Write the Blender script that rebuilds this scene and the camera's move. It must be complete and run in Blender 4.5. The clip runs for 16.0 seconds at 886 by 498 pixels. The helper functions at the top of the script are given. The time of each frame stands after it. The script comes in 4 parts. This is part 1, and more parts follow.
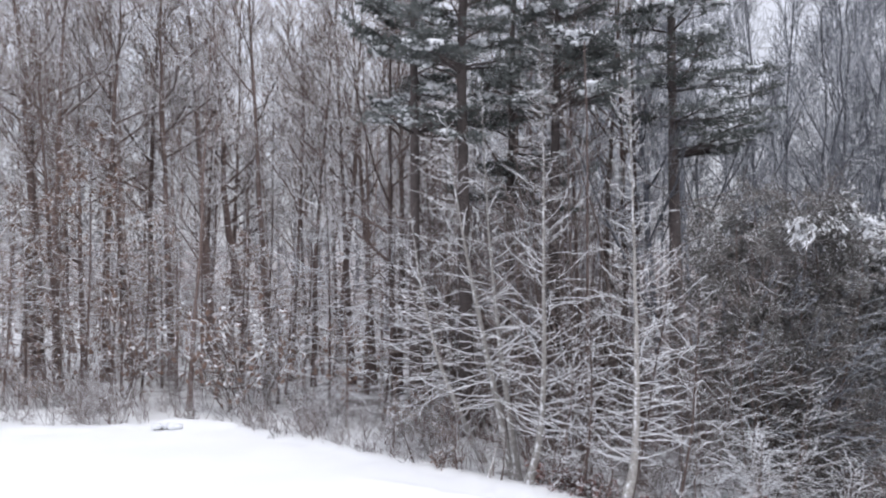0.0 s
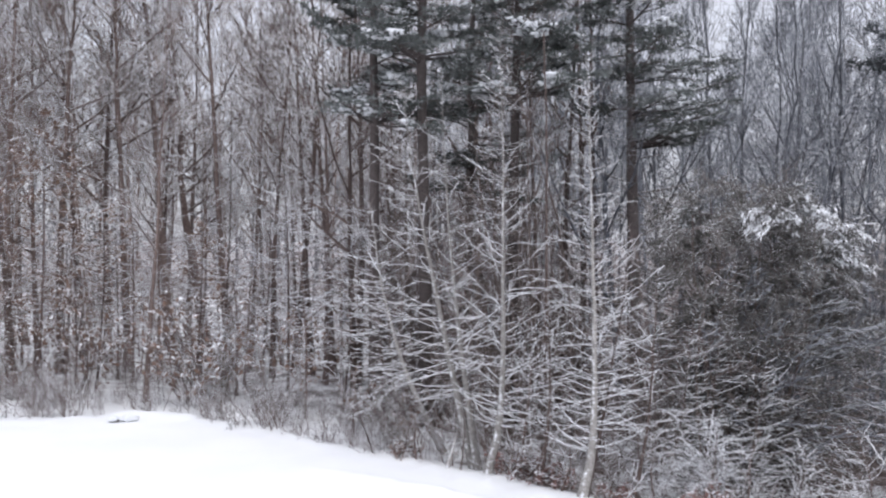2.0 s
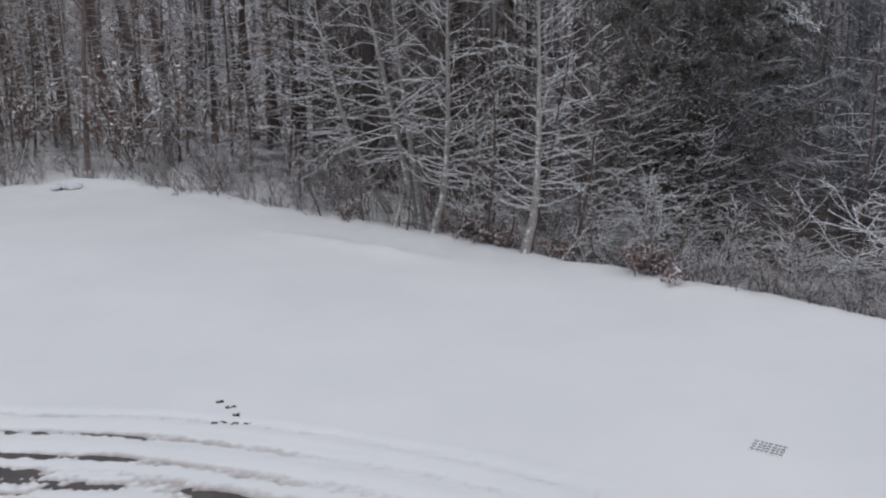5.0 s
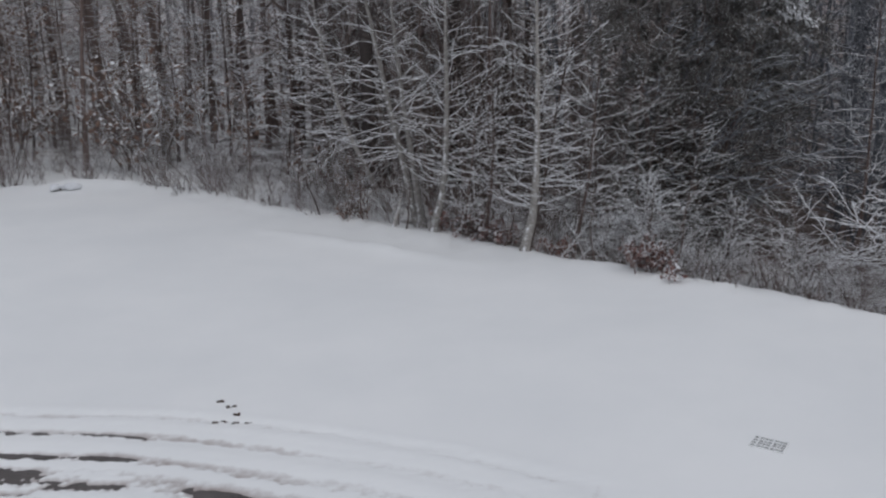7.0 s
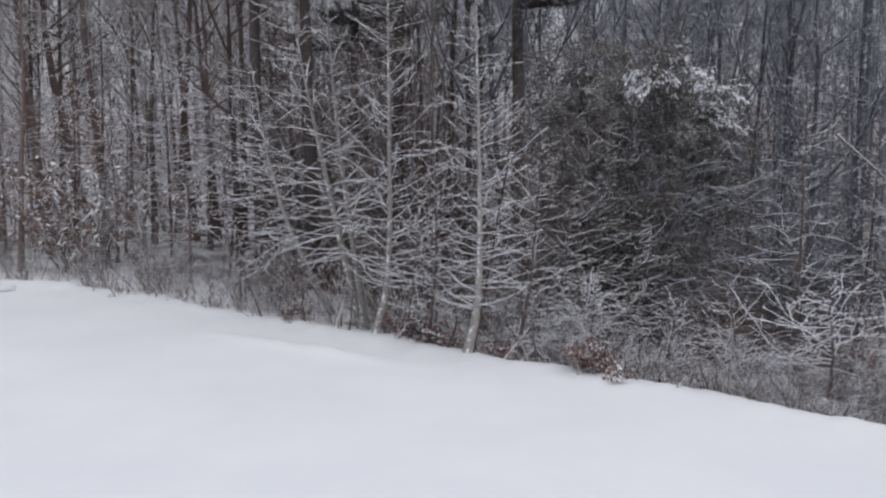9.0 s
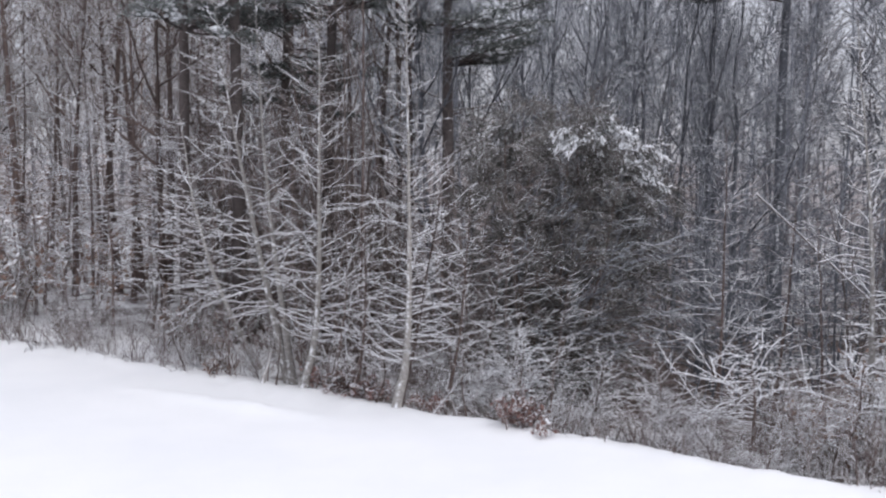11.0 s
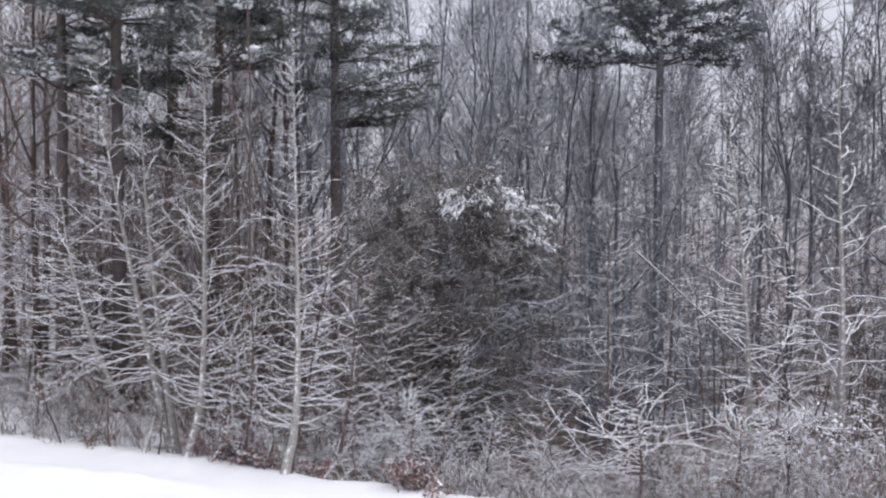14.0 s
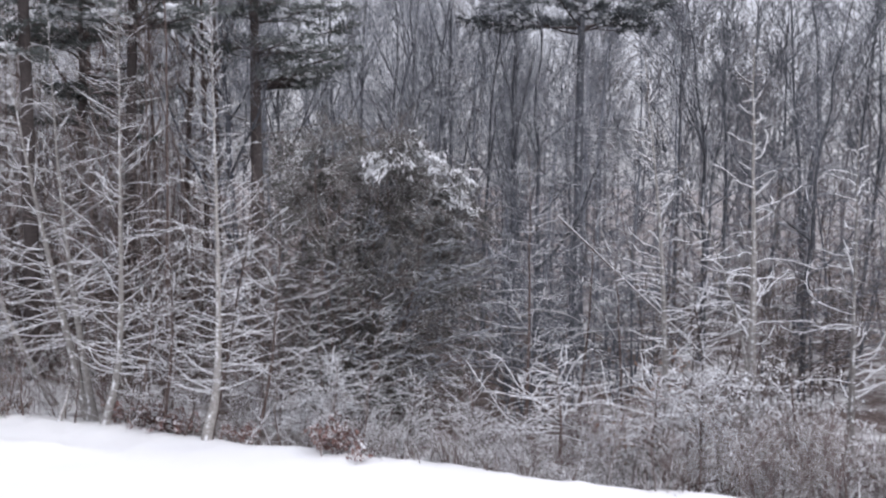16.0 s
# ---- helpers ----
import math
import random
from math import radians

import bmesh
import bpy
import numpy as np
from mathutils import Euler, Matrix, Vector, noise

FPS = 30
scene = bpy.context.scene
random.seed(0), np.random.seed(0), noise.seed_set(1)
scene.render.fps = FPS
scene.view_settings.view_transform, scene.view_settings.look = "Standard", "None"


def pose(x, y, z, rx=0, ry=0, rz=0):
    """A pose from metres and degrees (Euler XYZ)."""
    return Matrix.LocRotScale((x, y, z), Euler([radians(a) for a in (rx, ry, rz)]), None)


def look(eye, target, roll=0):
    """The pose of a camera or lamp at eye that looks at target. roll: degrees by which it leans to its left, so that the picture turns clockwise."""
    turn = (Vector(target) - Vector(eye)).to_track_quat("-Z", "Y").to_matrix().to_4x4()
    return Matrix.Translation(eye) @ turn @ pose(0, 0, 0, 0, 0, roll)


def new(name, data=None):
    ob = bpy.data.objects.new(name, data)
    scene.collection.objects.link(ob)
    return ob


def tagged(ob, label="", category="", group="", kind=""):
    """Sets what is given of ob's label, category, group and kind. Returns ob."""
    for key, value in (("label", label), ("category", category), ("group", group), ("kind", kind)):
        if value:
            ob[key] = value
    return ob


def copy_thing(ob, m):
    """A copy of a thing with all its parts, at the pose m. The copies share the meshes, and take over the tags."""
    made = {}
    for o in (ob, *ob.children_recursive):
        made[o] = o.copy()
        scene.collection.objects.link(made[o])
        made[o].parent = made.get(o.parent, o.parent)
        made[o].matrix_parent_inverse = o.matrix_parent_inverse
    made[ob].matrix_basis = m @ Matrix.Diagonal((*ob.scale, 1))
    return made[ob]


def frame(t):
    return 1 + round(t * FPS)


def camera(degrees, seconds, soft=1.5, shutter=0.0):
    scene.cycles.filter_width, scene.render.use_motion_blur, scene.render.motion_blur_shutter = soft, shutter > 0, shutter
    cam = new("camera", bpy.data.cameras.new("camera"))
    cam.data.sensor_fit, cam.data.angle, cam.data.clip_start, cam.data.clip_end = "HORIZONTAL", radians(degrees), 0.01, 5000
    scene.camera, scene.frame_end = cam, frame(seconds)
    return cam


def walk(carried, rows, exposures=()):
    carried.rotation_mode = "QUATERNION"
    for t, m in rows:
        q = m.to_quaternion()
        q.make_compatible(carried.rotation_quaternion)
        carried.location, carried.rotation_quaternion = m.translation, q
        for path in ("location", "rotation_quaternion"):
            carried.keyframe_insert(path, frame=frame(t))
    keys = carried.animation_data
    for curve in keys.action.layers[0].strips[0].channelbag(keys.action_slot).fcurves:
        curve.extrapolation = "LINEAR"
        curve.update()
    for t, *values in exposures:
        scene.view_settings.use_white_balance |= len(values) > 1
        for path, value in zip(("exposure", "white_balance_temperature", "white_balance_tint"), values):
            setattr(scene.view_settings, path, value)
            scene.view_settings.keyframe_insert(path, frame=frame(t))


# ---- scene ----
HIGH = 7.0  # the eye's height over the lawn
cam = camera(49.77, 16.0, soft=2.2, shutter=0.5)
# seconds, yaw (to the left), pitch (up), roll
ROWS = [
    (0.0, 0.00, 0.00, 0.00),
    (0.5, -0.44, -0.40, -0.10),
    (1.0, -1.14, -0.56, 0.10),
    (1.5, -1.55, -0.59, 0.02),
    (2.0, -2.42, -0.57, 0.09),
    (2.5, -3.43, -0.72, 0.13),
    (3.0, -4.22, -0.88, 0.21),
    (3.5, -5.39, -1.54, 0.19),
    (4.0, -5.76, -7.51, -0.02),
    (4.5, -5.68, -13.37, -0.28),
    (4.7, -5.70, -14.61, -0.26),
    (6.8, -5.50, -14.99, -0.58),
    (7.0, -5.73, -14.85, -0.64),
    (7.5, -6.46, -12.72, -0.72),
    (8.0, -6.68, -12.25, -0.64),
    (8.5, -8.28, -10.21, -0.08),
    (9.0, -9.24, -8.79, 0.06),
    (9.2, -9.72, -8.59, 0.09),
    (11.5, -14.40, -4.75, 0.89),
    (12.0, -15.43, -4.15, 0.61),
    (12.5, -16.75, -3.41, 0.56),
    (13.0, -18.13, -3.04, 0.86),
    (13.5, -18.88, -2.41, 0.87),
    (14.0, -20.06, -1.80, 0.73),
    (14.5, -20.81, -1.71, 0.88),
    (15.0, -22.37, -1.84, 1.05),
    (15.5, -23.57, -2.36, 1.17),
    (16.0, -24.73, -3.89, 0.92),
]


def facing(yaw, pitch, roll):
    """The camera's pose at the upstairs window, turned on the spot."""
    return pose(0, 0, HIGH, 0, 0, yaw) @ pose(0, 0, 0, 90 + pitch, 0, 0) @ pose(0, 0, 0, 0, 0, roll)


# seconds, stops, kelvin, tint
EXPOSURES = [(0.0, 0.13, 6400, 9), (3.5, 0.13, 6400, 9), (4.0, -0.05, 6400, 9), (4.7, -0.9, 6450, 7), (7.0, -1.1, 6450, 6),
             (8.0, -1.15, 6450, 6), (9.0, -0.62, 6450, 8), (11.5, -0.12, 6450, 10), (13.5, 0.02, 6450, 11), (16.0, 0.05, 6450, 11)]
walk(cam, [(t, facing(yaw, pitch, roll)) for t, yaw, pitch, roll in ROWS], EXPOSURES)

# ---------------------------------------------------------------- light
SUN_UP, SUN_ROUND = 52.0, 150.0
world = bpy.data.worlds.new("overcast")
scene.world = world
world.use_nodes = True
wn, wl = world.node_tree.nodes, world.node_tree.links
sky = wn.new("ShaderNodeTexSky")
sky.sky_type, sky.sun_disc = "NISHITA", False
sky.sun_elevation, sky.sun_rotation = radians(SUN_UP), radians(SUN_ROUND)
deck = wn.new("ShaderNodeMix")
deck.data_type = "RGBA"
deck.inputs[0].default_value = 0.82
deck.inputs[7].default_value = (8.05, 8.0, 8.85, 1)
wl.new(sky.outputs[0], deck.inputs[6])
# an overcast sky is three times as bright overhead as at the horizon
way = wn.new("ShaderNodeTexCoord")
parts = wn.new("ShaderNodeSeparateXYZ")
wl.new(way.outputs["Generated"], parts.inputs[0])
lift = wn.new("ShaderNodeMapRange")
lift.inputs["From Min"].default_value, lift.inputs["From Max"].default_value = 0.0, 1.0
lift.inputs["To Min"].default_value, lift.inputs["To Max"].default_value = 0.62, 1.9
wl.new(parts.outputs["Z"], lift.inputs["Value"])
dome = wn.new("ShaderNodeVectorMath")
dome.operation = "SCALE"
wl.new(deck.outputs[2], dome.inputs[0])
wl.new(lift.outputs[0], dome.inputs["Scale"])
wl.new(dome.outputs[0], wn["Background"].inputs[0])
wn["Background"].inputs[1].default_value = 0.115
sun_data = bpy.data.lights.new("sun", "SUN")
sun_data.energy, sun_data.angle, sun_data.color = 0.6, radians(25), (1.0, 0.97, 0.93)
sun = new("sun", sun_data)
SUN_WAY = Vector((math.sin(radians(SUN_ROUND)) * math.cos(radians(SUN_UP)), math.cos(radians(SUN_ROUND)) * math.cos(radians(SUN_UP)), math.sin(radians(SUN_UP))))
sun.matrix_world = look(SUN_WAY * 60, (0, 0, 0))


# ---------------------------------------------------------------- materials
def blank(name, rough=0.8):
    m = bpy.data.materials.new(name)
    m.use_nodes = True
    b = m.node_tree.nodes["Principled BSDF"]
    b.inputs["Roughness"].default_value = rough
    return m, m.node_tree.nodes, m.node_tree.links, b


def noise_node(n, l, scale, detail=4.0, rough=0.6, source=None):
    t = n.new("ShaderNodeTexNoise")
    t.inputs["Scale"].default_value, t.inputs["Detail"].default_value, t.inputs["Roughness"].default_value = scale, detail, rough
    if source is not None:
        l.new(source, t.inputs["Vector"])
    return t


def ramp(n, l, source, stops):
    r = n.new("ShaderNodeValToRGB")
    while len(r.color_ramp.elements) < len(stops):
        r.color_ramp.elements.new(0.5)
    for e, (at, col) in zip(r.color_ramp.elements, stops):
        e.position, e.color = at, (*col, 1)
    l.new(source, r.inputs[0])
    return r


def maths(n, l, kind, a, b):
    m = n.new("ShaderNodeMath")
    m.operation = kind
    for i, v in enumerate((a, b)):
        if isinstance(v, (int, float)):
            m.inputs[i].default_value = v
        else:
            l.new(v, m.inputs[i])
    return m.outputs[0]


def mixed(n, l, fac, a, b):
    m = n.new("ShaderNodeMix")
    m.data_type = "RGBA"
    for i, v in ((0, fac), (6, a), (7, b)):
        if isinstance(v, tuple):
            m.inputs[i].default_value = (*v, 1)
        elif isinstance(v, (int, float)):
            m.inputs[i].default_value = v
        else:
            l.new(v, m.inputs[i])
    return m.outputs[2]


def bump(n, l, b, height, strength, dist=0.02):
    k = n.new("ShaderNodeBump")
    k.inputs["Strength"].default_value, k.inputs["Distance"].default_value = strength, dist
    l.new(height, k.inputs["Height"])
    l.new(k.outputs[0], b.inputs["Normal"])


SNOW = (0.86, 0.87, 0.89)


def snowed(name, dark, pale, edge, wind=(0.0, -0.25, 0.97), patch=0.55, rough=0.85, grain=14.0, tint=0.35):
    """Bark, leaf or needle with snow lying on what faces the wind and the sky. edge: the lower, the more snow."""
    m, n, l, b = blank(name, rough)
    co = n.new("ShaderNodeTexCoord")
    big, small = noise_node(n, l, grain * 0.12, 3, 0.6, co.outputs["Object"]), noise_node(n, l, grain, 5, 0.7, co.outputs["Object"])
    info = n.new("ShaderNodeObjectInfo")
    base = ramp(n, l, small.outputs["Fac"], [(0.3, dark), (0.72, pale)]).outputs[0]
    hsv = n.new("ShaderNodeHueSaturation")
    hsv.inputs["Saturation"].default_value = 0.9
    l.new(maths(n, l, "ADD", maths(n, l, "MULTIPLY", info.outputs["Random"], tint * 2), 1.0 - tint), hsv.inputs["Value"])
    l.new(base, hsv.inputs["Color"])
    geo = n.new("ShaderNodeNewGeometry")
    dot = n.new("ShaderNodeVectorMath")
    dot.operation = "DOT_PRODUCT"
    dot.inputs[1].default_value = Vector(wind).normalized()
    l.new(geo.outputs["Normal"], dot.inputs[0])
    spread = maths(n, l, "ADD", maths(n, l, "MULTIPLY", big.outputs["Fac"], patch), maths(n, l, "MULTIPLY", small.outputs["Fac"], patch))
    level = maths(n, l, "ADD", dot.outputs["Value"], maths(n, l, "SUBTRACT", spread, patch))
    step = n.new("ShaderNodeMapRange")
    step.interpolation_type = "SMOOTHSTEP"
    step.inputs["From Min"].default_value, step.inputs["From Max"].default_value = edge - 0.08, edge + 0.12
    l.new(level, step.inputs["Value"])
    l.new(mixed(n, l, step.outputs[0], hsv.outputs[0], SNOW), b.inputs["Base Color"])
    bump(n, l, b, small.outputs["Fac"], 0.6, 0.02)
    b.inputs["Specular IOR Level"].default_value = 0.25
    return m


WIND = (-0.15, -0.6, 0.75)
M_WHITE_TRUNK = snowed("pale_snow_plastered_bark", (0.19, 0.176, 0.162), (0.4, 0.377, 0.355), 1.0, (-0.5, -0.7, 0.3), 0.9, grain=9)
M_WHITE_TWIG = snowed("snow_laden_branch", (0.125, 0.107, 0.1), (0.25, 0.222, 0.21), 0.25, WIND, 0.5)
M_FROST_TWIG = snowed("frosted_twig", (0.117, 0.094, 0.088), (0.238, 0.203, 0.192), 0.54, WIND, 0.5)
M_BARK = snowed("grey_brown_bark", (0.092, 0.064, 0.056), (0.188, 0.14, 0.124), 1.05, (-0.5, -0.7, 0.4), 0.8, grain=7)
# Bark lightened and tinted blue; the haze is in the colour itself.
M_GREY_BARK = snowed("haze_grey_bark", (0.085, 0.089, 0.103), (0.18, 0.187, 0.21), 0.97, (-0.5, -0.7, 0.4), 0.8, grain=7)
M_TWIG = snowed("dusted_twig", (0.135, 0.092, 0.077), (0.255, 0.186, 0.158), 0.62, WIND, 0.6)
# Blue-grey twig colour that imitates haze over the eastern woods.
M_GREY_TWIG = snowed("haze_grey_twig", (0.095, 0.1, 0.116), (0.18, 0.19, 0.216), 0.92, WIND, 0.6)
# Paler and bluer than the twigs: mist is put into this colour.
M_MIST_GREY = snowed("mist_grey_branch", (0.19, 0.201, 0.228), (0.31, 0.325, 0.362), 0.82, WIND, 0.6)
# Less snowy twig, its colour darkened to carry the shade deep in the woods.
M_SHADE_TWIG = snowed("less_snowy_shade_twig", (0.11, 0.084, 0.077), (0.212, 0.169, 0.155), 0.88, WIND, 0.6)
M_BROWN_TWIG = snowed("brown_undergrowth_twig", (0.13, 0.086, 0.072), (0.25, 0.175, 0.15), 0.64, WIND, 0.6)
M_BRIAR = snowed("frosted_brown_briar", (0.165, 0.12, 0.107), (0.31, 0.24, 0.22), 0.7, WIND, 0.6)
# Far branches paled in their base colour to imitate haze with distance.
M_FAR = snowed("haze_pale_far_branch", (0.15, 0.142, 0.15), (0.25, 0.238, 0.25), 0.92, WIND, 0.6)
M_PINE_BARK = snowed("dark_pine_bark", (0.06, 0.049, 0.047), (0.125, 0.103, 0.097), 1.08, WIND, 0.6, grain=10)
M_NEEDLE = snowed("dark_pine_needles", (0.102, 0.115, 0.111), (0.19, 0.208, 0.2), 0.84, (0, -0.2, 1), 0.5, 0.8, 3.0)
# Same snow as the needles above, base shifted bluer to imitate haze.
M_HAZE_NEEDLE = snowed("haze_blue_pine_needles", (0.1, 0.112, 0.12), (0.19, 0.206, 0.217), 0.84, (0, -0.2, 1), 0.5, 0.8, 3.0)
M_LEAF = snowed("dull_evergreen_leaf", (0.1, 0.096, 0.09), (0.23, 0.219, 0.205), 0.97, (0, -0.3, 1), 0.55, 0.85, 4.0)
M_SNOW_LEAF = snowed("snow_covered_leaf", (0.2, 0.2, 0.19), (0.4, 0.4, 0.39), -0.25, (0, -0.3, 1), 0.4, 0.85, 4.0)
M_DRY = snowed("dry_tan_leaf", (0.2, 0.122, 0.09), (0.36, 0.24, 0.186), 0.74, (0, -0.3, 1), 0.5, 0.8, 6.0)
M_RED = snowed("russet_leaf", (0.17, 0.088, 0.075), (0.32, 0.19, 0.165), 0.85, (0, -0.3, 1), 0.5, 0.8, 6.0)
M_BRUSH = snowed("brush_stem", (0.1, 0.073, 0.066), (0.23, 0.175, 0.158), 0.68, WIND, 0.6)

M_SNOW, n, l, b = blank("fresh_snow", 0.75)
co = n.new("ShaderNodeTexCoord")
wide, fine = noise_node(n, l, 0.25, 5, 0.55, co.outputs["Object"]), noise_node(n, l, 35.0, 4, 0.7, co.outputs["Object"])
clean = ramp(n, l, wide.outputs["Fac"], [(0.35, (0.835, 0.845, 0.845)), (0.65, (0.885, 0.89, 0.885))]).outputs[0]
worn = n.new("ShaderNodeAttribute")
worn.attribute_name = "worn"
streak = noise_node(n, l, 2.2, 6, 0.7, co.outputs["Object"])
slush = n.new("ShaderNodeMapRange")
slush.inputs["From Min"].default_value, slush.inputs["From Max"].default_value = 0.52, 1.2
l.new(maths(n, l, "ADD", worn.outputs["Fac"], maths(n, l, "SUBTRACT", streak.outputs["Fac"], 0.4)), slush.inputs["Value"])
# Brown leaf litter; the same mask also paints woodland shade onto the floor.
under = n.new("ShaderNodeAttribute")
under.attribute_name = "litter_shade"
litter_shade_mix = n.new("ShaderNodeMapRange")
litter_shade_mix.inputs["From Min"].default_value, litter_shade_mix.inputs["From Max"].default_value = 0.75, 0.95
patchy = noise_node(n, l, 0.55, 7, 0.7, co.outputs["Object"])
l.new(maths(n, l, "MULTIPLY", maths(n, l, "ADD", patchy.outputs["Fac"], 0.42), under.outputs["Fac"]), litter_shade_mix.inputs["Value"])
fleck = noise_node(n, l, 4.5, 8, 0.78, co.outputs["Object"])
earth = ramp(n, l, fleck.outputs["Fac"], [(0.34, (0.05, 0.037, 0.032)), (0.51, (0.135, 0.1, 0.088)), (0.59, (0.26, 0.228, 0.215)), (0.69, (0.7, 0.71, 0.73))]).outputs[0]
floor_col = mixed(n, l, litter_shade_mix.outputs[0], clean, earth)
l.new(mixed(n, l, slush.outputs[0], floor_col, (0.34, 0.285, 0.265)), b.inputs["Base Color"])
bump(n, l, b, fine.outputs["Fac"], 0.25, 0.01)
b.inputs["Specular IOR Level"].default_value = 0.2

M_LUMP, n, l, b = blank("clinging_snow", 0.8)
co = n.new("ShaderNodeTexCoord")
fine = noise_node(n, l, 18.0, 4, 0.7, co.outputs["Object"])
l.new(ramp(n, l, fine.outputs["Fac"], [(0.3, (0.8, 0.82, 0.85)), (0.7, SNOW)]).outputs[0], b.inputs["Base Color"])
bump(n, l, b, fine.outputs["Fac"], 0.6, 0.03)

M_ASPHALT, n, l, b = blank("wet_asphalt", 0.45)
co = n.new("ShaderNodeTexCoord")
wide, fine = noise_node(n, l, 1.3, 4, 0.6, co.outputs["Object"]), noise_node(n, l, 60.0, 3, 0.7, co.outputs["Object"])
l.new(ramp(n, l, maths(n, l, "ADD", maths(n, l, "MULTIPLY", wide.outputs["Fac"], 0.6), maths(n, l, "MULTIPLY", fine.outputs["Fac"], 0.4)),
           [(0.35, (0.045, 0.038, 0.036)), (0.65, (0.13, 0.115, 0.11))]).outputs[0], b.inputs["Base Color"])
bump(n, l, b, fine.outputs["Fac"], 0.5, 0.01)

# Near-black colour that stands in for the darkness inside the drain's slots.
M_SLOT_DARK, n, l, b = blank("drain_slot_dark", 0.5)
co = n.new("ShaderNodeTexCoord")
fine = noise_node(n, l, 40.0, 4, 0.7, co.outputs["Object"])
l.new(ramp(n, l, fine.outputs["Fac"], [(0.3, (0.02, 0.02, 0.022)), (0.7, (0.06, 0.06, 0.065))]).outputs[0], b.inputs["Base Color"])
b.inputs["Metallic"].default_value = 0.4

M_DIRT, n, l, b = blank("wet_brown_earth", 0.8)
co = n.new("ShaderNodeTexCoord")
fine = noise_node(n, l, 30.0, 4, 0.7, co.outputs["Object"])
l.new(ramp(n, l, fine.outputs["Fac"], [(0.3, (0.03, 0.02, 0.015)), (0.7, (0.1, 0.065, 0.045))]).outputs[0], b.inputs["Base Color"])


# ---------------------------------------------------------------- mesh tools
def link_mesh(name, shapes, material, parent=None, label="", smooth=True):
    """One mesh object from (vertices, faces) pairs, each with faces of one size."""
    vs, loops, starts, at, off = [], [], [], 0, 0
    for v, f in shapes:
        v, f = v.reshape(-1, 3), f.reshape(-1, f.shape[-1])
        vs.append(v)
        loops.append((f + off).ravel())
        starts.append(at + np.arange(len(f)) * f.shape[1])
        at, off = at + f.size, off + len(v)
    me = bpy.data.meshes.new(name)
    vs, loops, starts = np.concatenate(vs), np.concatenate(loops), np.concatenate(starts)
    me.vertices.add(len(vs))
    me.vertices.foreach_set("co", vs.astype(np.float32).ravel())
    me.loops.add(len(loops))
    me.loops.foreach_set("vertex_index", loops.astype(np.int32))
    me.polygons.add(len(starts))
    me.polygons.foreach_set("loop_start", starts.astype(np.int32))
    me.polygons.foreach_set("use_smooth", np.full(len(starts), smooth))
    me.update(calc_edges=True)
    me.materials.append(material)
    ob = new(name, me)
    if parent is not None:
        ob.parent = parent
    if label:
        tagged(ob, label)
    return ob


def unit(v):
    return v / np.maximum(np.linalg.norm(v, axis=-1, keepdims=True), 1e-9)


def tubes(P, R, k):
    """Tapered tubes with k sides along polylines P (many, points, 3) with radii R."""
    T = unit(np.gradient(P, axis=1))
    ref = np.where(np.abs(T[..., 2:]) > 0.92, np.array([0.0, 1.0, 0.0]), np.array([0.0, 0.0, 1.0]))
    S = unit(np.cross(T, ref))
    U = np.cross(S, T)
    a = np.pi / 2 + np.arange(k) * 2 * np.pi / k
    V = P[:, :, None] + R[:, :, None, None] * (np.cos(a)[:, None] * S[:, :, None] + np.sin(a)[:, None] * U[:, :, None])
    m, n = P.shape[:2]
    idx = np.arange(m * n * k).reshape(m, n, k)
    a0, a1 = idx[:, :-1], idx[:, 1:]
    F = np.stack([a0, np.roll(a0, -1, 2), np.roll(a1, -1, 2), a1], -1)
    return V.reshape(-1, 3), F.reshape(-1, 4)


